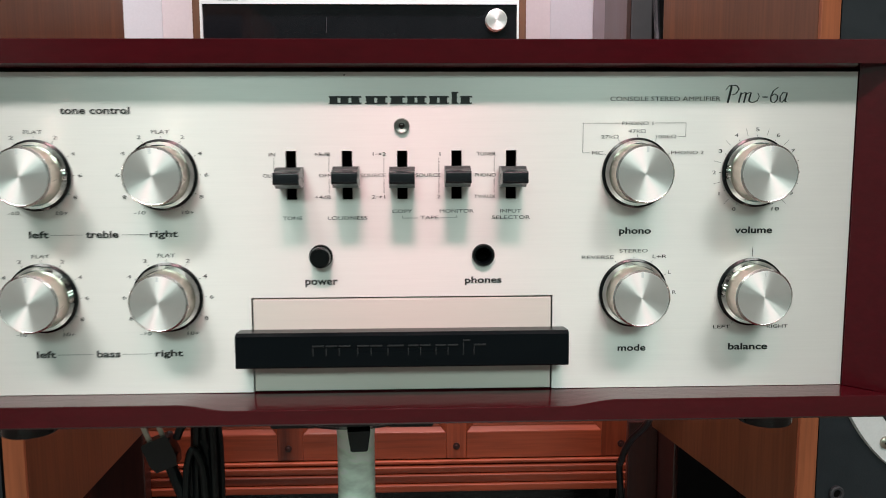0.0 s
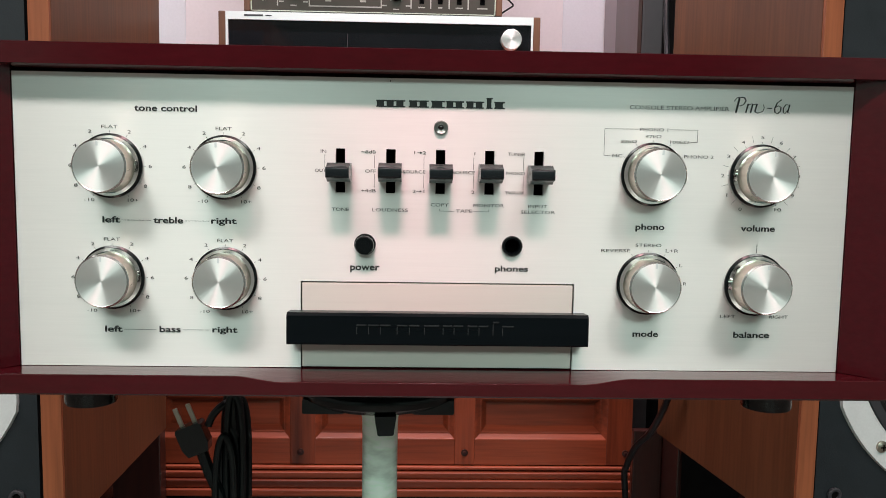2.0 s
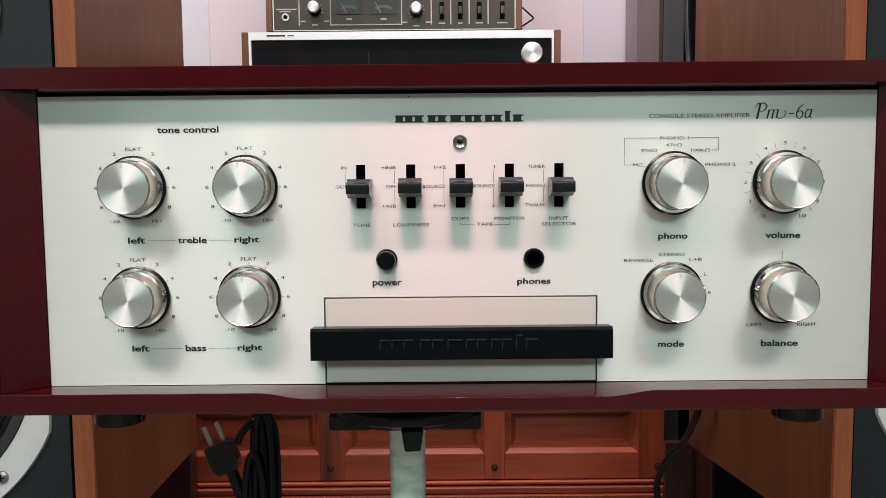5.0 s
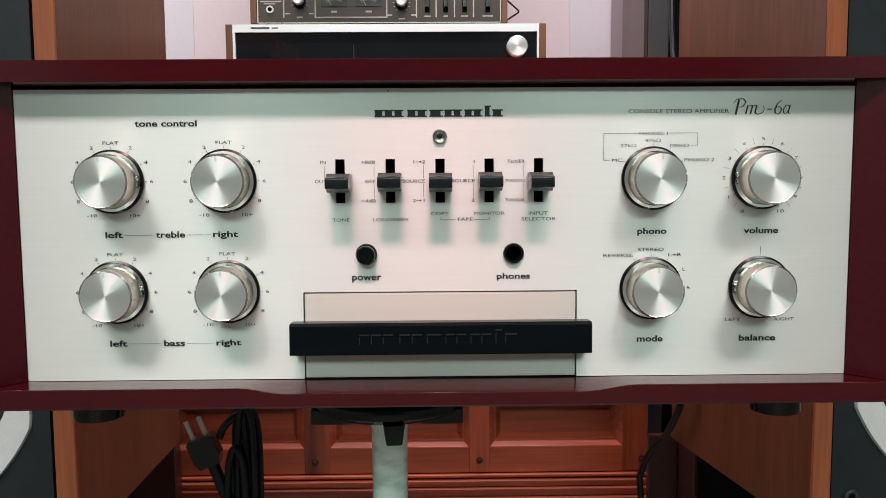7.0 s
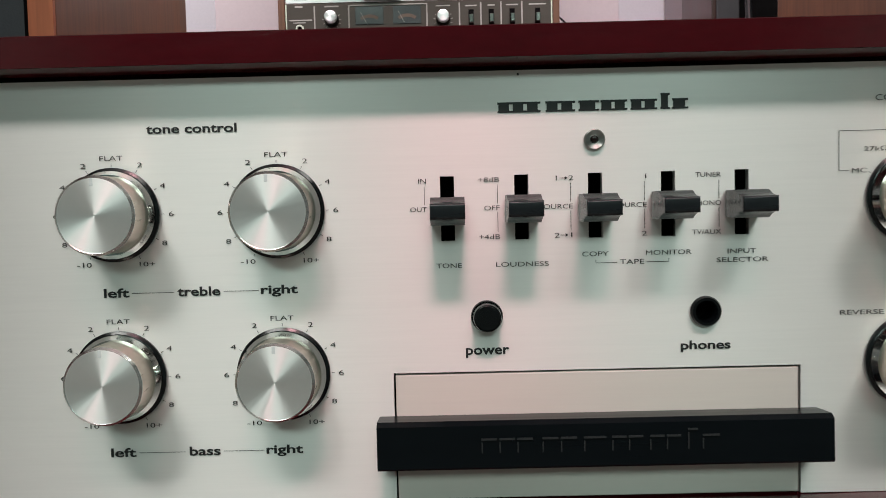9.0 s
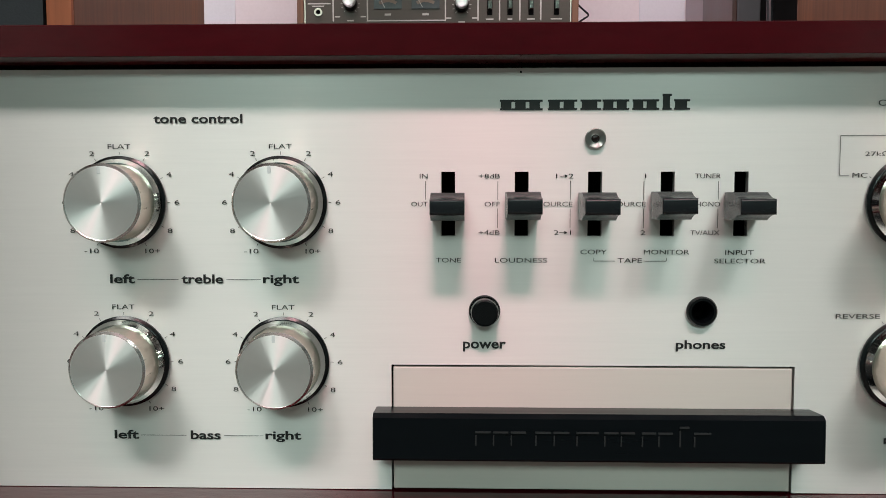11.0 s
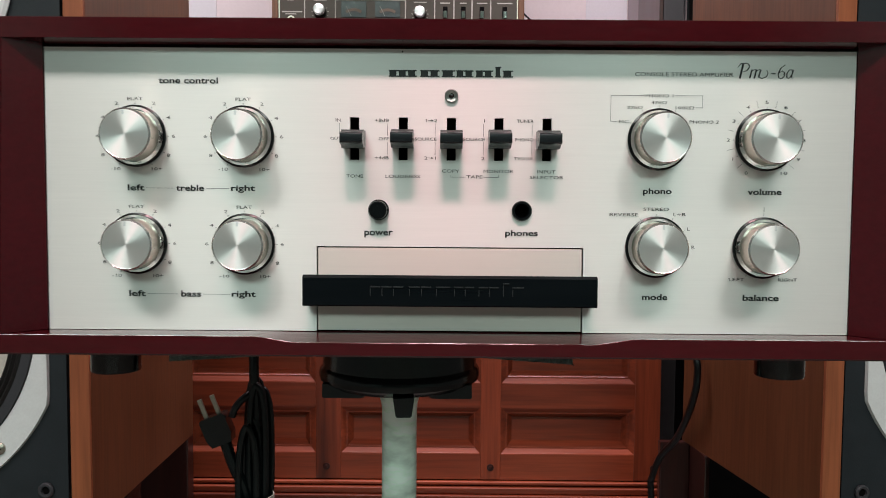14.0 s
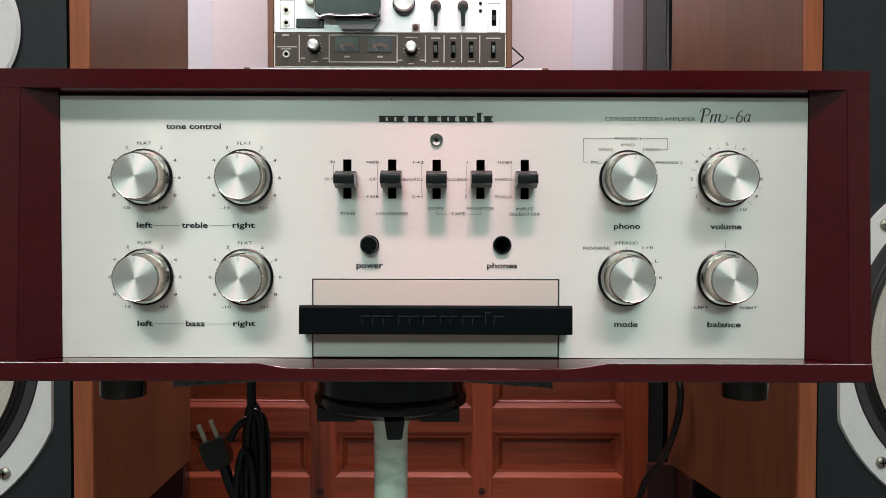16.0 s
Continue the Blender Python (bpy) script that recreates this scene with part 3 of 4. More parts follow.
for x, names in ((-56.2, ("IN", "OUT", None)), (-31.6, ("+8dB", "OFF", "+4dB")), (-7.0, None), (17.8, ("1", "SOURCE", "2")), (42.8, ("TUNER", "PHONO", "TV/AUX"))):
    widths = {"IN": 2.7, "OUT": 5.6, "+8dB": 7.2, "OFF": 5.2, "+4dB": 7.2, "1": 0.4, "SOURCE": 11.2, "2": 1.6, "TUNER": 8.6, "PHONO": 9.4, "TV/AUX": 9.8}
    for i, z in enumerate((109.6, 100.1, 90.4)):
        if names and names[i]:
            w = widths[names[i]]
            word(names[i], x + 0.7 - w / 2, z, w)
    if names is None:
        for z, a, b in ((109.6, "1", "2"), (90.4, "2", "1")):
            word(a, x - 4.7, z, 0.4 if a == "1" else 1.6)
            word(b, x + 0.2, z, 0.4 if b == "1" else 1.6)
            rule(x - 3.6, z, x - 1.3, z, 0.2)
            part("marking", prism([((x - 1.9) * mm, Z0 + (z - 0.6) * mm), ((x - 0.9) * mm, Z0 + z * mm), ((x - 1.9) * mm, Z0 + (z + 0.6) * mm)], PY, PY + 0.0001, "y"), INK, face)
        word("SOURCE", x + 0.7 - 5.6, 100.1, 11.2)
    rule(x, 107.9, x, 101.6, 0.18)
    if x > -50:
        rule(x, 98.6, x, 92.0, 0.18)

cx, cz = 107.8, 100.7
word("PHONO 1", 107.8, 123.0, 14.2), word("47k\u03a9", 107.6, 119.6, 8.0), word("27k\u03a9", 95.3, 117.0, 8.0)
word("100k\u03a9", 120.9, 117.0, 9.4), word("MC", 89.8, 109.8, 5.0), word("PHONO 2", 131.0, 109.8, 15.0)
rule(83.0, 123.1, 100.0, 123.1, 0.18), rule(83.0, 123.1, 83.0, 109.8, 0.18), rule(83.0, 109.8, 86.2, 109.8, 0.18)
rule(115.6, 123.1, 129.9, 123.1, 0.18), rule(129.9, 123.1, 129.9, 117.0, 0.18), rule(126.6, 117.0, 129.9, 117.0, 0.18)
for d in (-60, -30, 0, 30, 60):
    tick(cx, cz, d)
cx, cz = 163.0, 100.7
for i, d in enumerate((-150, -120, -90, -60, -30, 0, 30, 60, 90, 120, 150)):
    a = radians(d)
    word(str(i), cx + 19.4 * math.sin(a), cz + 19.4 * math.cos(a), 3.4 if i == 10 else (0.4 if i == 1 else 1.7))
    tick(cx, cz, d, 16.2, 17.0)
    if i < 10:
        tick(cx, cz, d + 15, 17.2, 20.4, 0.14)
word("REVERSE", 90.8, 62.0, 14.8), word("STEREO", 107.4, 64.9, 13.2), word("L+R", 119.6, 62.2, 6.6), word("L", 124.4, 54.8, 1.5), word("R", 126.9, 45.4, 1.7)
for d in (-30, 0, 30, 60, 90):
    tick(107.6, 45.3, d)
word("LEFT", 149.8, 28.8, 8.0), word("RIGHT", 176.2, 28.8, 9.8)
rule(163.0, 61.8, 163.0, 66.2, 0.2)
for d in (-150, 150):
    tick(163.0, 45.3, d, 16.0, 17.2)
word("CONSOLE STEREO AMPLIFIER", 120.2, 133.9, 50.2, 2.0)


MARK = [(0.000, 0.235, 3), (0.250, 0.165, 2), (0.420, 0.120, 1), (0.535, 0.150, 2), (0.690, 0.150, 2), (0.845, 0.060, 1), (0.905, 0.095, 1)]


def maker_mark(x0, x1, z0, z1, y, parent, material):
    """The maker's emblem as a row of plain slab shapes."""
    w, h = x1 - x0, z1 - z0
    for i, (a, b, stems) in enumerate(MARK):
        ax, bx = x0 + a * w, x0 + (a + b - 0.012) * w
        tall = h * (1.0 if i == 5 else 0.66)
        step = (bx - ax) / stems
        bm = bmesh.new()
        for k in range(stems):
            sx = ax + k * step + 0.07 * step
            box(sx, sx + 0.74 * step, y, y + 0.0002, z0 + 0.11 * h, z0 + tall - 0.15 * h, bm=bm)
        box(ax, bx, y, y + 0.0002, z0, z0 + 0.11 * h, bm=bm)
        box(ax, bx, y, y + 0.0002, z0 + tall - 0.15 * h, z0 + tall - 0.02 * h, bm=bm)
        part("emblem", bm, material, parent)


maker_mark(-0.0310, 0.0335, Z0 + 0.1318, Z0 + 0.1372, -0.0003, face, INK)
EMBOSS = pbr("embossed_black", (0.024, 0.026, 0.028), 0.35, 0.0, 0.2, 300)
for i, (u, w, stems) in enumerate(MARK):
    ex0, ew, ez = -0.0392, 0.0794, Z0 + 0.0205
    ax, bx = ex0 + u * ew, ex0 + (u + w - 0.014) * ew
    top = ez + (0.0068 if i == 5 else 0.0048)
    step = (bx - ax) / stems
    for k in range(stems):
        part("emblem", box(ax + k * step, ax + (k + 0.86) * step, -0.01435, -0.0139, top - 0.0006, top), EMBOSS, flap)
        part("emblem", box(ax + k * step, ax + k * step + 0.0004, -0.0143, -0.0139, ez, top - 0.0014), EMBOSS, flap)

# the model mark: slanted plain strokes
STROKES = {
    "a": ((149.6, 132.0, 151.2, 139.4, 1.0), (148.4, 137.6, 150.0, 139.6, 0.35), (150.0, 139.6, 153.4, 139.8, 0.45), (153.4, 139.8, 154.6, 138.2, 0.6), (154.6, 138.2, 153.2, 136.0, 0.55), (153.2, 136.0, 151.2, 135.6, 0.35)),
    "b": ((154.6, 132.1, 155.7, 136.6, 0.75), (155.7, 136.0, 157.6, 136.7, 0.35), (157.0, 132.1, 158.0, 136.6, 0.75), (158.0, 136.0, 159.8, 136.7, 0.35), (159.2, 132.8, 160.2, 136.6, 0.75), (159.2, 132.8, 160.8, 132.1, 0.5), (160.8, 132.1, 163.2, 133.0, 0.4), (163.2, 133.0, 164.0, 135.0, 0.35), (164.0, 135.0, 163.2, 136.4, 0.35)),
    "c": ((165.4, 134.6, 167.8, 134.6, 0.55),),
    "d": ((172.6, 139.0, 170.4, 137.4, 0.4), (170.4, 137.4, 169.2, 134.6, 0.65), (169.2, 134.6, 169.4, 132.6, 0.7), (169.4, 132.6, 170.8, 132.0, 0.4), (170.8, 132.0, 172.2, 133.2, 0.5), (172.2, 133.2, 172.4, 135.2, 0.6), (172.4, 135.2, 171.0, 136.0, 0.4), (171.0, 136.0, 169.6, 135.0, 0.35)),
    "e": ((176.6, 136.4, 174.8, 136.6, 0.35), (174.8, 136.6, 173.6, 134.8, 0.5), (173.6, 134.8, 173.6, 132.6, 0.6), (173.6, 132.6, 174.6, 132.2, 0.35), (174.6, 132.2, 176.0, 134.0, 0.35), (176.8, 136.6, 175.8, 132.6, 0.7), (175.8, 132.6, 177.0, 132.4, 0.35)),
}
for strokes in STROKES.values():
    bm = bmesh.new()
    for x0, z0, x1, z1, w in strokes:
        strip((x0 - 1.0) * mm, Z0 + z0 * mm, (x1 - 1.0) * mm, Z0 + z1 * mm, w * mm, PY, bm)
    part("emblem", bm, INK, face)
part("speck", lathe([(0.0004, -0.0003), (0.0003, -0.0006), (0, -0.0006)], 10, "Y", (-0.024, 0, 0.7445)), INK, face, "tiny dark fleck on the plate")

# ---- stand under the amplifier ----
board = thing("carpeted_board", (-0.048, 0.13, 0.57), "thin board covered in grey green carpet under the amplifier", "board")
bm, rows = bmesh.new(), []
for i in range(25):
    u = -1 + i / 12
    x = -0.045 + 0.119 * u
    zb = 0.5805 - 0.0080 * abs(u)
    rows.append([bm.verts.new(p) for p in ((x, 0.055, zb), (x, 0.055, 0.5895), (x, 0.205, 0.5895), (x, 0.205, zb))])
for a, b in zip(rows, rows[1:]):
    for k in range(4):
        bm.faces.new((a[k], a[(k + 1) % 4], b[(k + 1) % 4], b[k]))
bm.faces.new(rows[0]), bm.faces.new(rows[-1][::-1])
part("plank", bm, CARPET, board)
bm = bmesh.new()
rng = random.Random(4)
for i in range(520):
    u = rng.uniform(-1, 1)
    if rng.random() < 0.5:
        u = math.copysign(0.72 + 0.28 * abs(u), u)
    x, zb = -0.045 + 0.119 * u, 0.5805 - 0.0080 * abs(u)
    a = Vector((x, 0.055, rng.uniform(zb, 0.588)))
    d = Vector((rng.uniform(-1, 1) * 0.001 + (0.001 * (1 if u > 0 else -1) if abs(u) > 0.9 else 0), -rng.uniform(0.001, 0.0026), rng.uniform(-0.0012, 0.0006)))
    s = Vector((0.0003, 0, 0.0002))
    bm.faces.new([bm.verts.new(p) for p in (a - s, a + s, a + d)])
part("pile", bm, CARPET, board, "frayed carpet edge")

SX, SY = -0.036, 0.200
stand = thing("pedestal_stand", (SX, SY, 0.0), "black swivel seat plate on a chromed pole wrapped in film", "stand")
part("swivel_plate", lathe([(0, 0.5835), (0.0572, 0.5835), (0.0582, 0.5445), (0.0603, 0.5420), (0.0610, 0.5385), (0.0603, 0.5345), (0.052, 0.5295), (0, 0.5295)], 72, "Z", (SX, SY, 0)), BLACK, stand, "round black plastic plate", smooth=True)
lug = prism([(-0.0074, 0.5310), (0.0074, 0.5310), (0.0056, 0.5185), (0.0046, 0.5175), (-0.0046, 0.5175), (-0.0056, 0.5185)], -0.060, -0.040, "y")
bmesh.ops.transform(lug, matrix=pose(SX, SY, 0, 0, 0, 6), verts=lug.verts)
part("lug", lug, LUG, stand)
for s in (-1, 1):
    lug = prism([(s * 0.0226, 0.5340), (s * 0.0542, 0.5350), (s * 0.0544, 0.5258), (s * 0.0534, 0.5248), (s * 0.0260, 0.5248), (s * 0.0236, 0.5258)], -0.034, -0.012, "y")
    bmesh.ops.translate(lug, vec=(SX, SY, 0), verts=lug.verts)
    part("lug", lug, LUG, stand)
pole = part("pole", lathe([(0, 0.0), (0.0134, 0.0), (0.0134, 0.508), (0.0138, 0.513), (0.0150, 0.5175), (0.0164, 0.5200), (0.0160, 0.5215), (0.0118, 0.5215), (0.0118, 0.5292), (0, 0.5292)], 40, "Z", (SX, SY, 0)), POLE_MAT, stand, "chromed pole in pale wrapped film", smooth=True)

# ---- mains lead, bundled and hanging behind the stand ----
lead = thing("power_cord", (-0.165, 0.27, 0.38), "black mains lead folded into a bundle with its plug", "power cord")
CY = 0.265
part("cord", sweep([(-0.162, 0.288, 0.612), (-0.162, 0.300, 0.594), (-0.163, 0.276, 0.565), (-0.1625, CY, 0.53), (-0.161, CY, 0.49), (-0.159, CY, 0.44), (-0.157, CY, 0.39), (-0.155, CY, 0.35)], 0.0042), RUBBER, lead, smooth=True)
for xa, top, xb, low, dy in ((-0.1690, 0.516, -0.1560, 0.372, 0.006), (-0.1655, 0.512, -0.1535, 0.362, -0.004), (-0.1630, 0.506, -0.1515, 0.367, 0.010), (-0.1730, 0.478, -0.1600, 0.364, -0.009), (-0.1705, 0.484, -0.1570, 0.362, -0.002)):
    mid = (xa + xb) / 2
    part("cord_loop", sweep([(xa + 0.006, CY + dy, low - 0.05), (xa + 0.003, CY + dy, low), (xa - 0.001, CY + dy, (low + top) / 2), (xa + 0.001, CY + dy, top - 0.016), (mid, CY + dy, top), (xb, CY + dy, top - 0.018), (xb + 0.001, CY + dy, (low + top) / 2), (xb - 0.002, CY + dy, low), (xb - 0.004, CY + dy, low - 0.05)], 0.0031), RUBBER, lead, smooth=True)
part("cord_to_plug", sweep([(-0.160, CY, 0.505), (-0.168, CY - 0.004, 0.503), (-0.176, CY - 0.006, 0.495), (-0.180, CY - 0.006, 0.486)], 0.0032), RUBBER, lead, smooth=True)
PM = pose(-0.1900, CY - 0.006, 0.472, 0, -22, 0)
plug = part("plug", prism([(-0.0085, -0.009), (0.0085, -0.009), (0.0112, -0.002), (0.0112, 0.014), (0.0095, 0.016), (-0.0095, 0.016), (-0.0112, 0.014), (-0.0112, -0.002)], -0.007, 0.007, "y"), BLACK, lead, "black moulded two pin plug", at=PM)
for s in (-1, 1):
    part("pin", box(s * 0.0056 - 0.0020, s * 0.0056 + 0.0020, -0.001, 0.0008, 0.0158, 0.0325, 0.0006), STEEL, plug, "flat nickel pin", at=PM)
part("strain_relief", sweep([(-0.186, CY - 0.006, 0.466), (-0.179, CY - 0.006, 0.445), (-0.170, CY - 0.005, 0.424), (-0.165, CY - 0.002, 0.40), (-0.160, CY, 0.37)], 0.0048), RUBBER, plug, smooth=True)
tie = bmesh.new()
lathe([(0.0155, 0.4085), (0.0163, 0.4085), (0.0163, 0.4180), (0.0155, 0.4180), (0.0155, 0.4085)], 32, "Z", (-0.1625, CY, 0), tie)
prism([(-0.208, 0.4000), (-0.166, 0.4078), (-0.166, 0.4170), (-0.208, 0.4080)], CY - 0.0172, CY - 0.0160, "y", tie)
tieob = part("cable_tie", tie, PAPER, lead, "beige slotted cable tie")
for i in range(7):
    sx = -0.204 + 0.0066 * i
    sz = 0.4042 + 0.0013 * i
    part("slot", box(sx - 0.0013, sx + 0.0013, CY - 0.0178, CY - 0.0174, sz - 0.0022, sz + 0.0022), VOID, tieob)

# ---- loudspeakers ----
def screw(x, y, z, parent, r=0.0072):
    s = part("screw", lathe([(r, y), (r * 0.96, y - 0.0016), (r * 0.6, y - 0.0030), (0, y - 0.0034)], 24, "Y", (x, 0, z)), STEEL, parent, "cross head screw", smooth=True)
    bm = bmesh.new()
    box(x - r * 0.5, x + r * 0.5, y - 0.00355, y - 0.0030, z - 0.0006, z + 0.0006, bm=bm)
    box(x - 0.0006, x + 0.0006, y - 0.00355, y - 0.0030, z - r * 0.5, z + r * 0.5, bm=bm)
    part("recess", bm, VOID, s)


def cut_ring(cx, cz, r_out, r_in, flat, y0, y1, seg=128):
    """A cast frame: round outside with flats left and right, round inside."""
    bm, rings = bmesh.new(), [[], [], [], []]
    for i in range(seg):
        a = 2 * math.pi * i / seg
        c, s = math.cos(a), math.sin(a)
        ro = min(r_out, flat / abs(c)) if abs(c) > 1e-6 else r_out
        for k, (r, y) in enumerate(((r_in, y1), (r_in, y0), (ro - 0.0008, y0), (ro, y1))):
            rings[k].append(bm.verts.new((cx + r * c, y, cz + r * s)))
    for k in range(4):
        a, b = rings[k], rings[(k + 1) % 4]
        for i in range(seg):
            j = (i + 1) % seg
            bm.faces.new((a[i], a[j], b[j], b[i]))
    return bm


def loudspeaker(side):
    """Built round its inner front edge, at the origin: the body runs to +x and +y, its bottom at z = 0.385."""
    W, D, B, H = 0.372, (0.286 if side > 0 else 0.298), 0.380, 0.606
    at = (0.335, 0.300, B) if side > 0 else (-0.314, 0.293, B)
    sp = new("loudspeaker")
    turn = 9.0 if side > 0 else 0.0
    PLACED[sp] = Matrix.Translation((0, 0, 0))
    sx = lambda x: side * x
    T = 0.0175
    def bx(x0, x1, *rest):
        a, b = sx(x0), sx(x1)
        return box(min(a, b), max(a, b), *rest)
    cab = part("cabinet_side", bx(0, T, 0.004, D, -0.004, H, 0.0008), WALNUT, sp, "walnut veneered side")
    part("front_edge", bx(0, T, 0, 0.0038, -0.004, H, 0.0006), WALNUT_EDGE, cab, "paler walnut edging")
    cab = part("cabinet_side", bx(W - T, W, 0.004, D, -0.004, H, 0.0008), WALNUT, sp, "walnut veneered side")
    part("front_edge", bx(W - T, W, 0, 0.0038, -0.004, H, 0.0006), WALNUT_EDGE, cab, "paler walnut edging")
    part("cabinet_bottom", bx(T + 0.0003, W - T - 0.0003, 0.0, D, -0.004, T - 0.004, 0.0008), WALNUT_EDGE, sp)
    part("cabinet_top", bx(T + 0.0003, W - T - 0.0003, 0.0, D, H - T, H, 0.0008), WALNUT, sp)
    part("cabinet_back", bx(T + 0.0003, W - T - 0.0003, D - 0.015, D - 0.001, T + 0.0003, H - T - 0.0003), BLACK, sp)
    # the baffle, with round openings made by a ring of faces
    wx, wz = (0.194, 0.178) if side < 0 else (0.198, 0.184)
    mx, mz, mr = (0.133 if side < 0 else W - 0.133), 0.471, 0.069
    px, pz, pr = (0.122 if side < 0 else W - 0.122), 0.360, 0.037
    by = 0.0065
    part("baffle", bx(T + 0.0055, W - T - 0.0055, by, by + 0.016, T - 0.0037, H - T - 0.0003), BAFFLE, sp, "slate blue painted baffle")
    part("baffle_gap", bx(T + 0.0003, W - T - 0.0003, by + 0.0162, by + 0.018, T - 0.0037, H - T - 0.0003), VOID, sp)
    y = by - 0.0003
    w = part("woofer", cut_ring(sx(wx), wz, 0.1715, 0.146, 0.1560, y - 0.0035, y), FRAME_WHITE, sp, "pale cast woofer frame with flattened sides")
    part("gasket", cut_ring(sx(wx), wz, 0.1458, 0.137, 1.0, y - 0.0055, y), GASKET, w, "dark grey gasket ring")
    part("surround", lathe([(0.1368, y - 0.0045), (0.1345, y - 0.0068), (0.1322, y - 0.0040), (0.1300, y - 0.0066), (0.1278, y - 0.0036), (0.1258, y - 0.0056), (0.124, y - 0.0025)], 96, "Y", (sx(wx), 0, wz)), FOAM, w, "black corrugated surround", smooth=True)
    ribs = [(0.124, y - 0.0026)]
    for i in range(1, 40):
        r = 0.124 - 0.084 * i / 40
        ribs.append((r, y - 0.0026 + 0.0020 * i / 40 + 0.0004 * math.sin(i * 1.9)))
    ribs += [(0.040, y - 0.0006), (0.036, y - 0.004), (0.02, y - 0.0058), (0, y - 0.006)]
    part("cone", lathe(ribs, 96, "Y", (sx(wx), 0, wz)), CONE, w, "pale grey paper cone", smooth=True)
    for a in (45, 135, 225, 315):
        screw(sx(wx) + 0.1585 * math.cos(radians(a)), y - 0.0036, wz + 0.1585 * math.sin(radians(a)), w, 0.0056)
    md = part("midrange", lathe([(mr, y), (mr + 0.001, y - 0.003), (mr - 0.002, y - 0.005), (mr * 0.47, y - 0.005), (mr * 0.45, y - 0.0035)], 72, "Y", (sx(mx), 0, mz)), FRAME_WHITE, sp, "round pale midrange driver frame", smooth=True)
    part("cone", lathe([(mr * 0.45, y - 0.0036), (mr * 0.3, y - 0.001), (0, y - 0.003)], 48, "Y", (sx(mx), 0, mz)), FOAM, md, "dark driver cone", smooth=True)
    for a in (-40, 220, 40, 140):
        screw(sx(mx) + 0.0585 * math.cos(radians(a)), y - 0.0051, mz + 0.0585 * math.sin(radians(a)), md, 0.0046)
    pt = part("port", lathe([(pr + 0.004, y), (pr + 0.004, y - 0.002), (pr, y - 0.002), (pr - 0.001, y - 0.0006), (0, y - 0.0004)], 64, "Y", (sx(px), 0, pz)), VOID, sp, "black round port", smooth=True)
    for gx, gz in ((0.0425, 0.0275), (W - 0.0425, 0.0275), (0.0425, H - 0.03), (W - 0.0425, H - 0.03)):
        g = part("grille_socket", lathe([(0.0070, y), (0.0070, y - 0.0022), (0.0058, y - 0.0032), (0.0040, y - 0.0028), (0.0034, y - 0.0010)], 28, "Y", (sx(gx), 0, gz)), GASKET, sp, "dark grille peg socket", smooth=True)
        part("bore", lathe([(0.0036, y - 0.0012), (0, y - 0.0010)], 20, "Y", (sx(gx), 0, gz)), VOID, g)
    sp.matrix_basis = pose(*at, 0, 0, turn)
    tagged(sp, ("walnut loudspeaker with slate blue baffle, turned slightly outwards" if side > 0 else "walnut loudspeaker with slate blue baffle, standing square"), "loudspeaker", "pair of loudspeakers")
    st = thing("speaker_stand", (at[0] + side * 0.18, at[1] + 0.15, 0.0), "low black stand under a loudspeaker", "speaker stand", "pair of speaker stands")
    a, b = at[0] + side * 0.05, at[0] + side * 0.33
    part("top_board", box(min(a, b), max(a, b), at[1] + 0.05, at[1] + 0.27, B - 0.026, B - 0.0046, 0.002), BLACK, st)
    part("skirt_board", box(min(a, b) + 0.004, max(a, b) - 0.004, at[1] + 0.056, at[1] + 0.068, 0.004, B - 0.0264), BLACK, st)
    part("skirt_board", box(min(a, b) + 0.004, max(a, b) - 0.004, at[1] + 0.252, at[1] + 0.264, 0.004, B - 0.0264), BLACK, st)
    for lx in (a + side * 0.02, b - side * 0.02):
        for ly in (at[1] + 0.0885, at[1] + 0.2315):
            part("leg", box(lx - 0.018, lx + 0.018, ly - 0.018, ly + 0.018, 0.0, B - 0.0262, 0.002), BLACK, st)


loudspeaker(-1)
loudspeaker(1)

# ---- panelled sideboard ----
CF = 0.900
cabinet = thing("sideboard", (-0.06, 1.1, 0.0), "polished mahogany sideboard with moulded panels and small wooden studs", "sideboard")
CX0, CX1, CB, CT = -0.470, 0.345, 0.215, 0.795
part("body", box(CX0 + 0.002, CX1 - 0.002, CF + 0.0185, 1.33, CB, CT - 0.02), MAHOGANY_V, cabinet)
part("top", box(CX0 - 0.012, CX1 + 0.004, CF - 0.02, 1.335, CT - 0.0198, CT, 0.004), MAHOGANY, cabinet)
xs = [(-0.421, -0.210), (-0.170, 0.056), (0.088, 0.304)]
rows_z = [(0.2585, 0.335), (0.3735, 0.470), (0.507, 0.610), (0.647, 0.745)]
edges = [CX0] + [v for p in xs for v in p] + [CX1]
for i in range(0, len(edges), 2):
    part("stile", box(edges[i], edges[i + 1], CF, CF + 0.0180, CB + 0.002, CT - 0.02, 0.0010), MAHOGANY_V, cabinet)
zed = [CB + 0.002] + [v for r in rows_z for v in r] + [CT - 0.02]
for x0, x1 in xs:
    for i in range(0, len(zed), 2):
        part("rail", box(x0 + 0.0002, x1 - 0.0002, CF + 0.0004, CF + 0.0180, zed[i], zed[i + 1], 0.0003), MAHOGANY, cabinet)


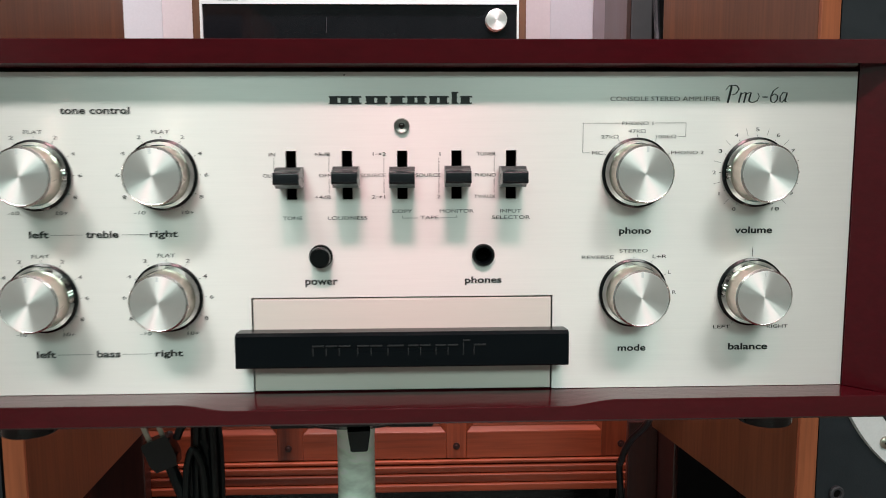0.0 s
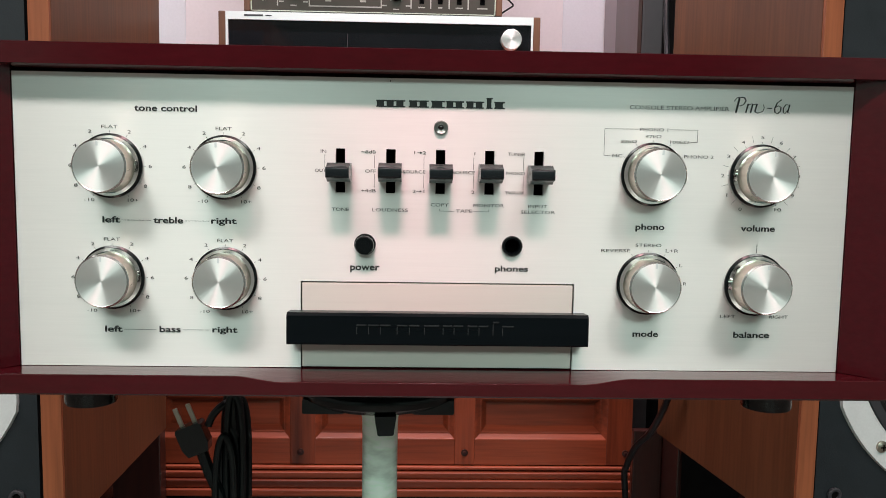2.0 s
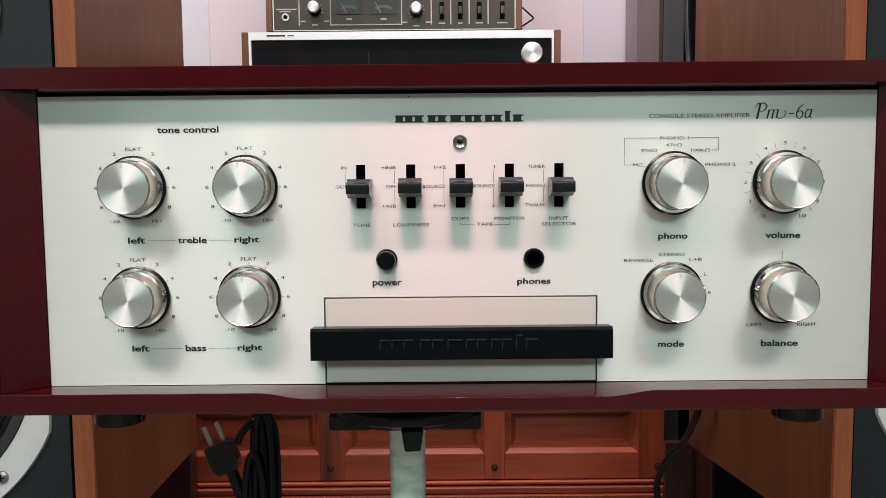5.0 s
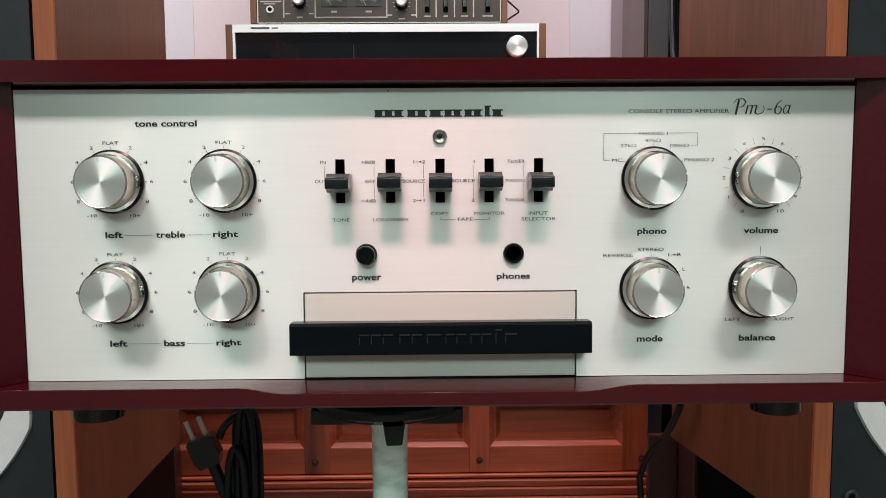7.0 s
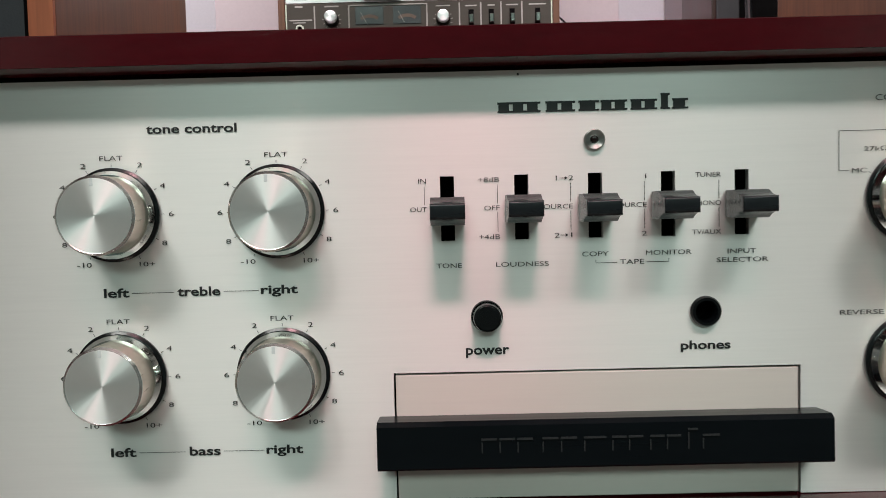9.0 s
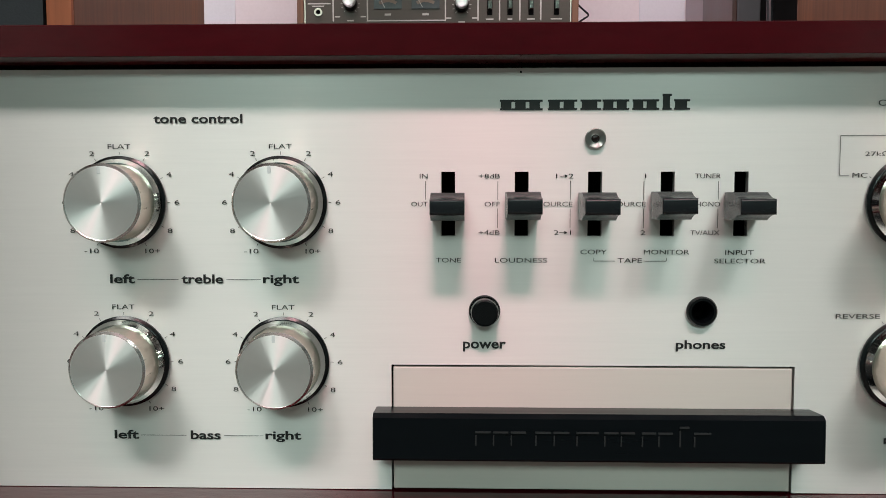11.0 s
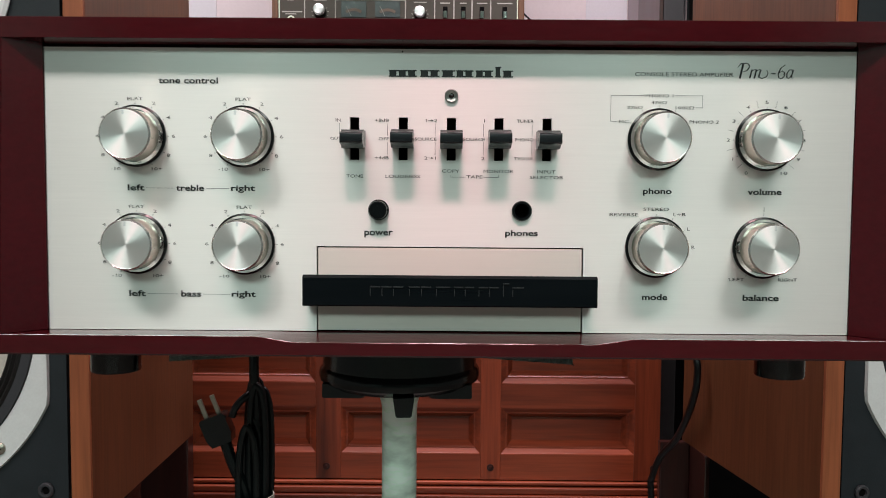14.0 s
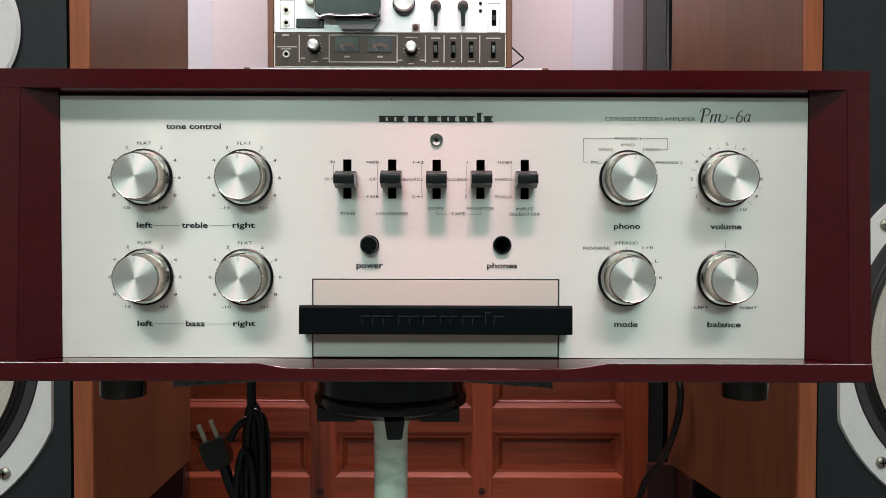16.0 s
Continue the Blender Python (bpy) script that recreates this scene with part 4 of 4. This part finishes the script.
def panel(x0, x1, z0, z1):
    """A sunk panel: two stepped mouldings slope in to a flat field."""
    bm = bmesh.new()
    steps = [(0.0, 0.0006), (0.0012, 0.0008), (0.0024, 0.0016), (0.0085, 0.0064), (0.0098, 0.0066), (0.0108, 0.0066), (0.0122, 0.0080), (0.0190, 0.0178), (0.0205, 0.0180)]
    loops = []
    for inset, depth in steps:
        y = CF + depth
        loops.append([bm.verts.new(p) for p in ((x0 + inset, y, z0 + inset), (x1 - inset, y, z0 + inset), (x1 - inset, y, z1 - inset), (x0 + inset, y, z1 - inset))])
    for a, b in zip(loops, loops[1:]):
        for i in range(4):
            bm.faces.new((a[i], a[(i + 1) % 4], b[(i + 1) % 4], b[i]))
    bm.faces.new(loops[-1])
    return bm


for x0, x1 in xs:
    for z0, z1 in rows_z:
        part("panel", panel(x0, x1, z0, z1), MAHOGANY, cabinet)
for x in (-0.193, 0.072, 0.335):
    part("stud", lathe([(0.0052, CF), (0.0056, CF - 0.002), (0.0030, CF - 0.0026), (0.0026, CF - 0.0052), (0, CF - 0.0064)], 24, "Y", (x, 0, 0.2375)), MAHOGANY_DARK, cabinet, "small round wooden stud", smooth=True)
for z0, z1, y in ((0.2085, 0.2148, CF - 0.004), (0.1955, 0.2065, CF - 0.009), (0.1815, 0.1950, CF - 0.014), (0.1690, 0.1810, CF - 0.019)):
    part("base_moulding", box(CX0 - 0.006, CX1 + 0.006, y, 1.30, z0, z1, 0.003, 3), MAHOGANY, cabinet)
for x0, x1 in ((CX0 + 0.03, CX0 + 0.09), (CX1 - 0.09, CX1 - 0.03)):
    part("leg", box(x0, x1, CF + 0.12, CF + 0.18, 0.0, 0.1685, 0.003), MAHOGANY_DARK, cabinet)
    part("leg", box(x0, x1, 1.22, 1.28, 0.0, 0.1685, 0.003), MAHOGANY_DARK, cabinet)
part("plinth", box(CX0 + 0.02, CX1 - 0.02, CF + 0.03, CF + 0.045, 0.0005, 0.1685), BLACK, cabinet, "black board set back under the sideboard")
for x0, x1, y0, y1 in ((0.343, 0.350, 0.660, 0.740), (-0.70, -0.402, 0.850, 0.879)):
    b = thing("bench_end", ((x0 + x1) / 2, 0.8, 0), "dark red lacquered upright board of a low bench", "bench end", "bench ends")
    part("upright", box(x0, x1, y0, y1, 0.0, 0.332, 0.002), MAHOGANY_DARK, b)
    if x0 > 0:
        part("cross_board", box(0.301, 0.3428, 0.727, 0.740, 0.0, 0.3318, 0.002), MAHOGANY_DARK, b)

# dark tall panel with a red edge beside the sideboard, and a cable
rack = thing("tall_rack", (0.39, 0.95, 0), "tall dark grey rack side with a dark red edge strip", "rack")
part("side_panel", box(0.3583, 0.3930, 0.99, 1.15, 0.0, 1.7, 0.002), POST, rack)
# black sheet added in place of the shade between rack and loudspeaker
part("front_panel", box(0.3933, 0.80, 1.06, 1.15, 0.0, 1.7, 0.002), VOID, rack, "black sheet standing in for the shade beside the rack")
part("edge_strip", box(0.3515, 0.3581, 0.99, 1.15, 0.0, 1.7, 0.001), MAHOGANY_DARK, rack, "dark red edge strip")
cable = thing("loose_cable", (0.33, 0.62, 0.0), "thin black cable hanging beside the loudspeaker", "cable")
part("cord", sweep([(0.3680, 0.88, 1.6), (0.3640, 0.87, 1.2), (0.3600, 0.86, 0.95), (0.342, 0.77, 0.78), (0.292, 0.66, 0.66), (0.272, 0.60, 0.58), (0.279, 0.54, 0.52), (0.2866, 0.52, 0.487), (0.288, 0.52, 0.470), (0.286, 0.52, 0.450), (0.284, 0.54, 0.418), (0.282, 0.58, 0.378), (0.272, 0.61, 0.348), (0.267, 0.63, 0.316), (0.268, 0.64, 0.287), (0.284, 0.64, 0.14), (0.30, 0.66, 0.004)], 0.0042, samples=8), RUBBER, cable, smooth=True)

# ---- receiver on the sideboard ----
RY, RX0, RX1, RZ0, RZ1 = 0.970, -0.333, 0.186, 0.803, 0.942
rec = thing("receiver", (-0.07, 1.1, 0.795), "silver framed receiver with a black glass dial and walnut ends", "receiver")
part("casing", box(RX0 + 0.0112, RX1 - 0.0112, RY + 0.008, 1.27, RZ0, RZ1 - 0.001, 0.001), BLACK, rec)
for x0, x1 in ((RX0, RX0 + 0.011), (RX1 - 0.011, RX1)):
    part("end_cheek", box(x0, x1, RY - 0.004, 1.27, RZ0, RZ1, 0.0015), WALNUT, rec, "walnut end cheek")
bz = plate(RX0 + 0.0112, RX1 - 0.0112, RZ0, RZ1 - 0.0004, RY - 0.003, RY + 0.007, [(RX0 + 0.0152, RX1 - 0.0145, RZ0 + 0.012, RZ1 - 0.0128)])
bezel = part("front_bezel", bz, DECK_SILVER, rec, "bright silver front frame")
part("maker_bar", box(RX0 + 0.041, RX0 + 0.071, RY - 0.0034, RY - 0.0030, RZ1 - 0.0075, RZ1 - 0.0048), GASKET, bezel)
part("maker_bar", box(RX0 + 0.075, RX0 + 0.085, RY - 0.0034, RY - 0.0030, RZ1 - 0.0070, RZ1 - 0.0053), GASKET, bezel)
part("dial_glass", box(RX0 + 0.0153, RX1 - 0.0146, RY + 0.001, RY + 0.006, RZ0 + 0.0121, RZ1 - 0.0129), DIAL_GLASS, rec, "black glass dial")
tk = part("tuning_knob", lathe([(0.0165, RY + 0.001), (0.0165, RY - 0.014), (0.0155, RY - 0.0155), (0, RY - 0.0158)], 64, "Y", (0.1385, 0, 0.9045)), SPUN, rec, "large spun aluminium tuning knob", smooth=True)
part("dial_pointer", box(-0.127, -0.1262, RY + 0.0002, RY + 0.0009, 0.885, 0.910), GASKET, rec)
for x in (RX0 + 0.05, RX1 - 0.05):
    for y in (RY + 0.04, 1.23):
        part("foot", lathe([(0, 0.7955), (0.012, 0.7955), (0.013, 0.8029), (0, 0.8029)], 24, "Z", (x, y, 0)), BLACK, rec)

# ---- tape deck on the receiver ----
DY = 1.020
K = 0.000997


def dx(px):
    return -0.302 + (px - 474) * K


def dz(py):
    return 0.675 + (398 - py) * K


deck = thing("tape_deck", (-0.0875, 1.1, 0.943), "silver and bronze reel tape deck with level meters and walnut sides", "tape deck")
DB, DT = 0.9515, 1.36
part("casing", box(dx(484.5), dx(894.5), DY + 0.012, 1.24, DB, DT, 0.001), BLACK, deck)
for a, b in ((474, 484), (895, 905)):
    part("side_panel", box(dx(a), dx(b), DY - 0.006, 1.25, DB - 0.001, DT + 0.004, 0.0012), WALNUT, deck, "walnut side panel")
lower = part("control_panel", box(dx(484.6), dx(894.4), DY, DY + 0.0118, DB, dz(59), 0.0008), DECK_PANEL, deck, "bronze control panel")
upper = part("deck_plate", box(dx(484.6), dx(894.4), DY, DY + 0.0118, dz(58.6), DT, 0.0008), DECK_SILVER, deck, "bright silver deck plate")
part("trim_line", box(dx(486), dx(893), DY - 0.0012, DY, DB + 0.0005, DB + 0.002), SATIN, lower)
part("trim_line", box(dx(484.6), dx(486.4), DY - 0.0012, DY, DB + 0.0022, dz(60)), SATIN, lower)
part("trim_line", box(dx(892.6), dx(894.4), DY - 0.0012, DY, DB + 0.0022, dz(60)), SATIN, lower)


def on_deck(name, a, b, c, d, depth, material, parent, label="", bevel=0.0):
    return part(name, box(dx(a), dx(b), DY - depth, DY - 0.0001, dz(d), dz(c), bevel), material, parent, label)


def deck_knob(px, py, r, parent):
    k = part("level_knob", lathe([(r * 1.15, DY), (r * 1.1, DY - 0.007), (r, DY - 0.010)], 40, "Y", (dx(px), 0, dz(py) - 0.001)), BLACK, parent, "black skirted level knob", smooth=True)
    part("cap", lathe([(r * 0.98, DY - 0.010), (r * 0.95, DY - 0.020), (r * 0.8, DY - 0.0215), (0, DY - 0.022)], 40, "Y", (dx(px), 0, dz(py) + 0.001)), SPUN, k, "spun metal cap", smooth=True)
    for i in range(11):
        a = radians(-140 + 28 * i)
        part("tick", strip(dx(px) + 0.0118 * math.sin(a), dz(py) - 0.001 + 0.0118 * math.cos(a), dx(px) + 0.0148 * math.sin(a), dz(py) - 0.001 + 0.0148 * math.cos(a), 0.0008, DY - 0.0003), PALE_PRINT, parent)
    for u, v, w in ((0, -20, 22), (-20, 20, 8), (20, 20, 8), (0, 26, 10)):
        on_deck("print_bar", px + u - w / 2, px + u + w / 2, py + v - 1, py + v + 1, 0.0004, PALE_PRINT, parent)


deck_knob(555.5, 84, 0.0095, lower)
deck_knob(727, 87, 0.0095, lower)
fr = [(dx(583), dx(701), dz(109.5), dz(64.5))]
part("meter_frame", plate(dx(581), dx(703), dz(111.5), dz(62.5), DY - 0.0014, DY - 0.0002, fr), PALE_PRINT, lower, "pale line round the meters")
for a, b in ((592, 635), (650, 693)):
    m = on_deck("level_meter", a, b, 66, 93, 0.002, METER_GLASS, lower, "level meter window", 0.0004)
    arc = bmesh.new()
    c = Vector((dx((a + b) / 2), DY - 0.0024, dz(104)))
    for i in range(12):
        a0, a1 = radians(-34 + 68 * i / 12), radians(-34 + 68 * (i + 1) / 12)
        arc.faces.new([arc.verts.new(c + Vector((r * math.sin(t), 0, r * math.cos(t)))) for r, t in ((0.021, a0), (0.021, a1), (0.026, a1), (0.026, a0))])
    part("scale", arc, METER_SCALE, m, "faded orange scale")
    part("needle", strip(dx(a + 8), dz(74), dx(a + 17), dz(91), 0.0007, DY - 0.0028), PALE_PRINT, m)
    on_deck("print_bar", (a + b) / 2 - 5, (a + b) / 2 + 5, 99.5, 102.5, 0.0004, PALE_PRINT, lower)
for px in (529, 752, 785, 816, 848):
    on_deck("divider", px - 1, px + 1, 63, 111, 0.0006, PALE_PRINT, lower)
for px, w in ((770, 17), (801, 11), (833, 18), (872, 26)):
    s = on_deck("toggle_switch", px - 4, px + 4, 74, 103, 0.0008, VOID, lower, "toggle switch")
    part("bat", box(dx(px - 3), dx(px + 3), DY - 0.012, DY - 0.0009, dz(96), dz(83), 0.0012), CHROME, s)
    on_deck("print_bar", px - w / 2, px + w / 2, 67, 69, 0.0004, PALE_PRINT, lower)
    on_deck("print_bar", px - w / 3, px + w / 3, 108, 110, 0.0004, PALE_PRINT, lower)
on_deck("print_bar", 490, 525, 83, 85, 0.0004, PALE_PRINT, lower)
on_deck("print_bar", 496, 515, 87, 88.5, 0.0004, PALE_PRINT, lower)
on_deck("print_bar", 499, 511, 62, 65, 0.0004, PALE_PRINT, lower)


def socket(px, py, parent, r=0.0062):
    s = part("socket", lathe([(r, DY), (r, DY - 0.0025), (r * 0.62, DY - 0.0025), (r * 0.5, DY - 0.0006)], 28, "Y", (dx(px), 0, dz(py))), SATIN, parent, "metal jack socket", smooth=True)
    part("bore", lathe([(r * 0.62, DY - 0.0012), (0, DY - 0.001)], 20, "Y", (dx(px), 0, dz(py))), VOID, s)


socket(506, 97, lower), socket(506, 42, upper), socket(506, 20, upper)
part("socket_outline", plate(dx(495), dx(521), dz(53), dz(2), DY - 0.0006, DY - 0.0002, [(dx(496), dx(520), dz(52), dz(3))]), COLUMN, upper)
head = part("head_cover", prism([(dx(561), dz(31)), (dx(561), dz(-60)), (dx(673), dz(-60)), (dx(673), dz(31)), (dx(650), dz(35.5)), (dx(617), dz(37)), (dx(584), dz(35.5))], DY - 0.030, DY - 0.001, "y"), BLACK, upper, "dark bronze head cover")
part("cover_rim", sweep([(dx(561.5), DY - 0.0305, dz(-60)), (dx(561.5), DY - 0.0305, dz(29)), (dx(584), DY - 0.0305, dz(34)), (dx(617), DY - 0.0305, dz(35.6)), (dx(650), DY - 0.0305, dz(34)), (dx(672.5), DY - 0.0305, dz(29)), (dx(672.5), DY - 0.0305, dz(-60))], 0.0016, 8), CHROME, head, "bright rim", smooth=True)
part("cover_line", box(dx(567), dx(667), DY - 0.0312, DY - 0.0303, dz(8), dz(6)), PALE_PRINT, head)
part("head_base", prism([(dx(592), dz(37.5)), (dx(673), dz(37.5)), (dx(660), dz(56)), (dx(606), dz(56))], DY - 0.014, DY - 0.0002, "y"), TEAL_SHADE, upper, "smoked head block base")
ct = on_deck("tape_counter", 524, 573, 35, 51, 0.003, BLACK, upper, "black tape counter", 0.0006)
for i in range(4):
    part("digit_wheel", box(dx(536 + 8 * i), dx(542 + 8 * i), DY - 0.0034, DY - 0.003, dz(48), dz(39)), GASKET, ct)
bk = part("speed_knob", lathe([(0.0200, DY), (0.0195, DY - 0.010), (0.0185, DY - 0.011)], 56, "Y", (dx(714), 0, dz(9))), BLACK, upper, "large round selector knob", smooth=True)
part("cap", lathe([(0.0180, DY - 0.010), (0.0165, DY - 0.022), (0, DY - 0.023)], 56, "Y", (dx(714), 0, dz(7))), SPUN, bk, "spun metal cap", smooth=True)
sk = part("small_knob", lathe([(0.012, DY), (0.011, DY - 0.014), (0, DY - 0.015)], 40, "Y", (dx(551), 0, dz(1))), SATIN, upper, "small metal knob", smooth=True)
for px in (770, 818):
    lv = part("transport_lever", lathe([(0.0095, DY), (0.009, DY - 0.010), (0.007, DY - 0.012), (0, DY - 0.0125)], 36, "Y", (dx(px), 0, dz(13))), DECK_PANEL, upper, "dark transport lever", smooth=True)
    part("arm", prism([(dx(px - 4.5), dz(13)), (dx(px + 4.5), dz(13)), (dx(px + 3), dz(50)), (dx(px - 3), dz(50))], DY - 0.017, DY - 0.011, "y"), BLACK, lv)
on_deck("button_plate", 728, 742, 43, 57, 0.0006, PALE_PRINT, upper)
part("record_button", lathe([(0.0048, DY - 0.0005), (0.0048, DY - 0.005), (0.004, DY - 0.0058), (0, DY - 0.006)], 28, "Y", (dx(735), 0, dz(49.5))), RED, upper, "small dark red button", smooth=True)
part("switch_outline", plate(dx(862), dx(884), dz(58), dz(6), DY - 0.0006, DY - 0.0002, [(dx(863), dx(883), dz(57), dz(7))]), COLUMN, upper)
ss = on_deck("slide_switch", 869, 877, 18, 46, 0.0008, VOID, upper, "slide switch")
part("slider", box(dx(870), dx(876), DY - 0.006, DY - 0.0009, dz(38), dz(28), 0.0006), BLACK, ss)
for py in (7, 20):
    part("stud", lathe([(0.003, DY), (0.0028, DY - 0.002), (0, DY - 0.0026)], 20, "Y", (dx(849), 0, dz(py))), BLACK, upper, smooth=True)
part("deck_lead", sweep([(0.120, 1.12, 1.023), (0.136, 1.12, 1.009), (0.150, 1.12, 0.9965), (0.1575, 1.12, 0.9885), (0.150, 1.12, 0.9825), (0.136, 1.12, 0.9735), (0.120, 1.12, 0.964)], 0.0016, samples=4), RUBBER, deck, "thin black lead")
for x in (dx(500), dx(880)):
    for y in (DY + 0.03, 1.2):
        part("foot", lathe([(0, 0.9425), (0.010, 0.9425), (0.011, DB - 0.0002), (0, DB - 0.0002)], 24, "Z", (x, y, 0)), BLACK, deck)
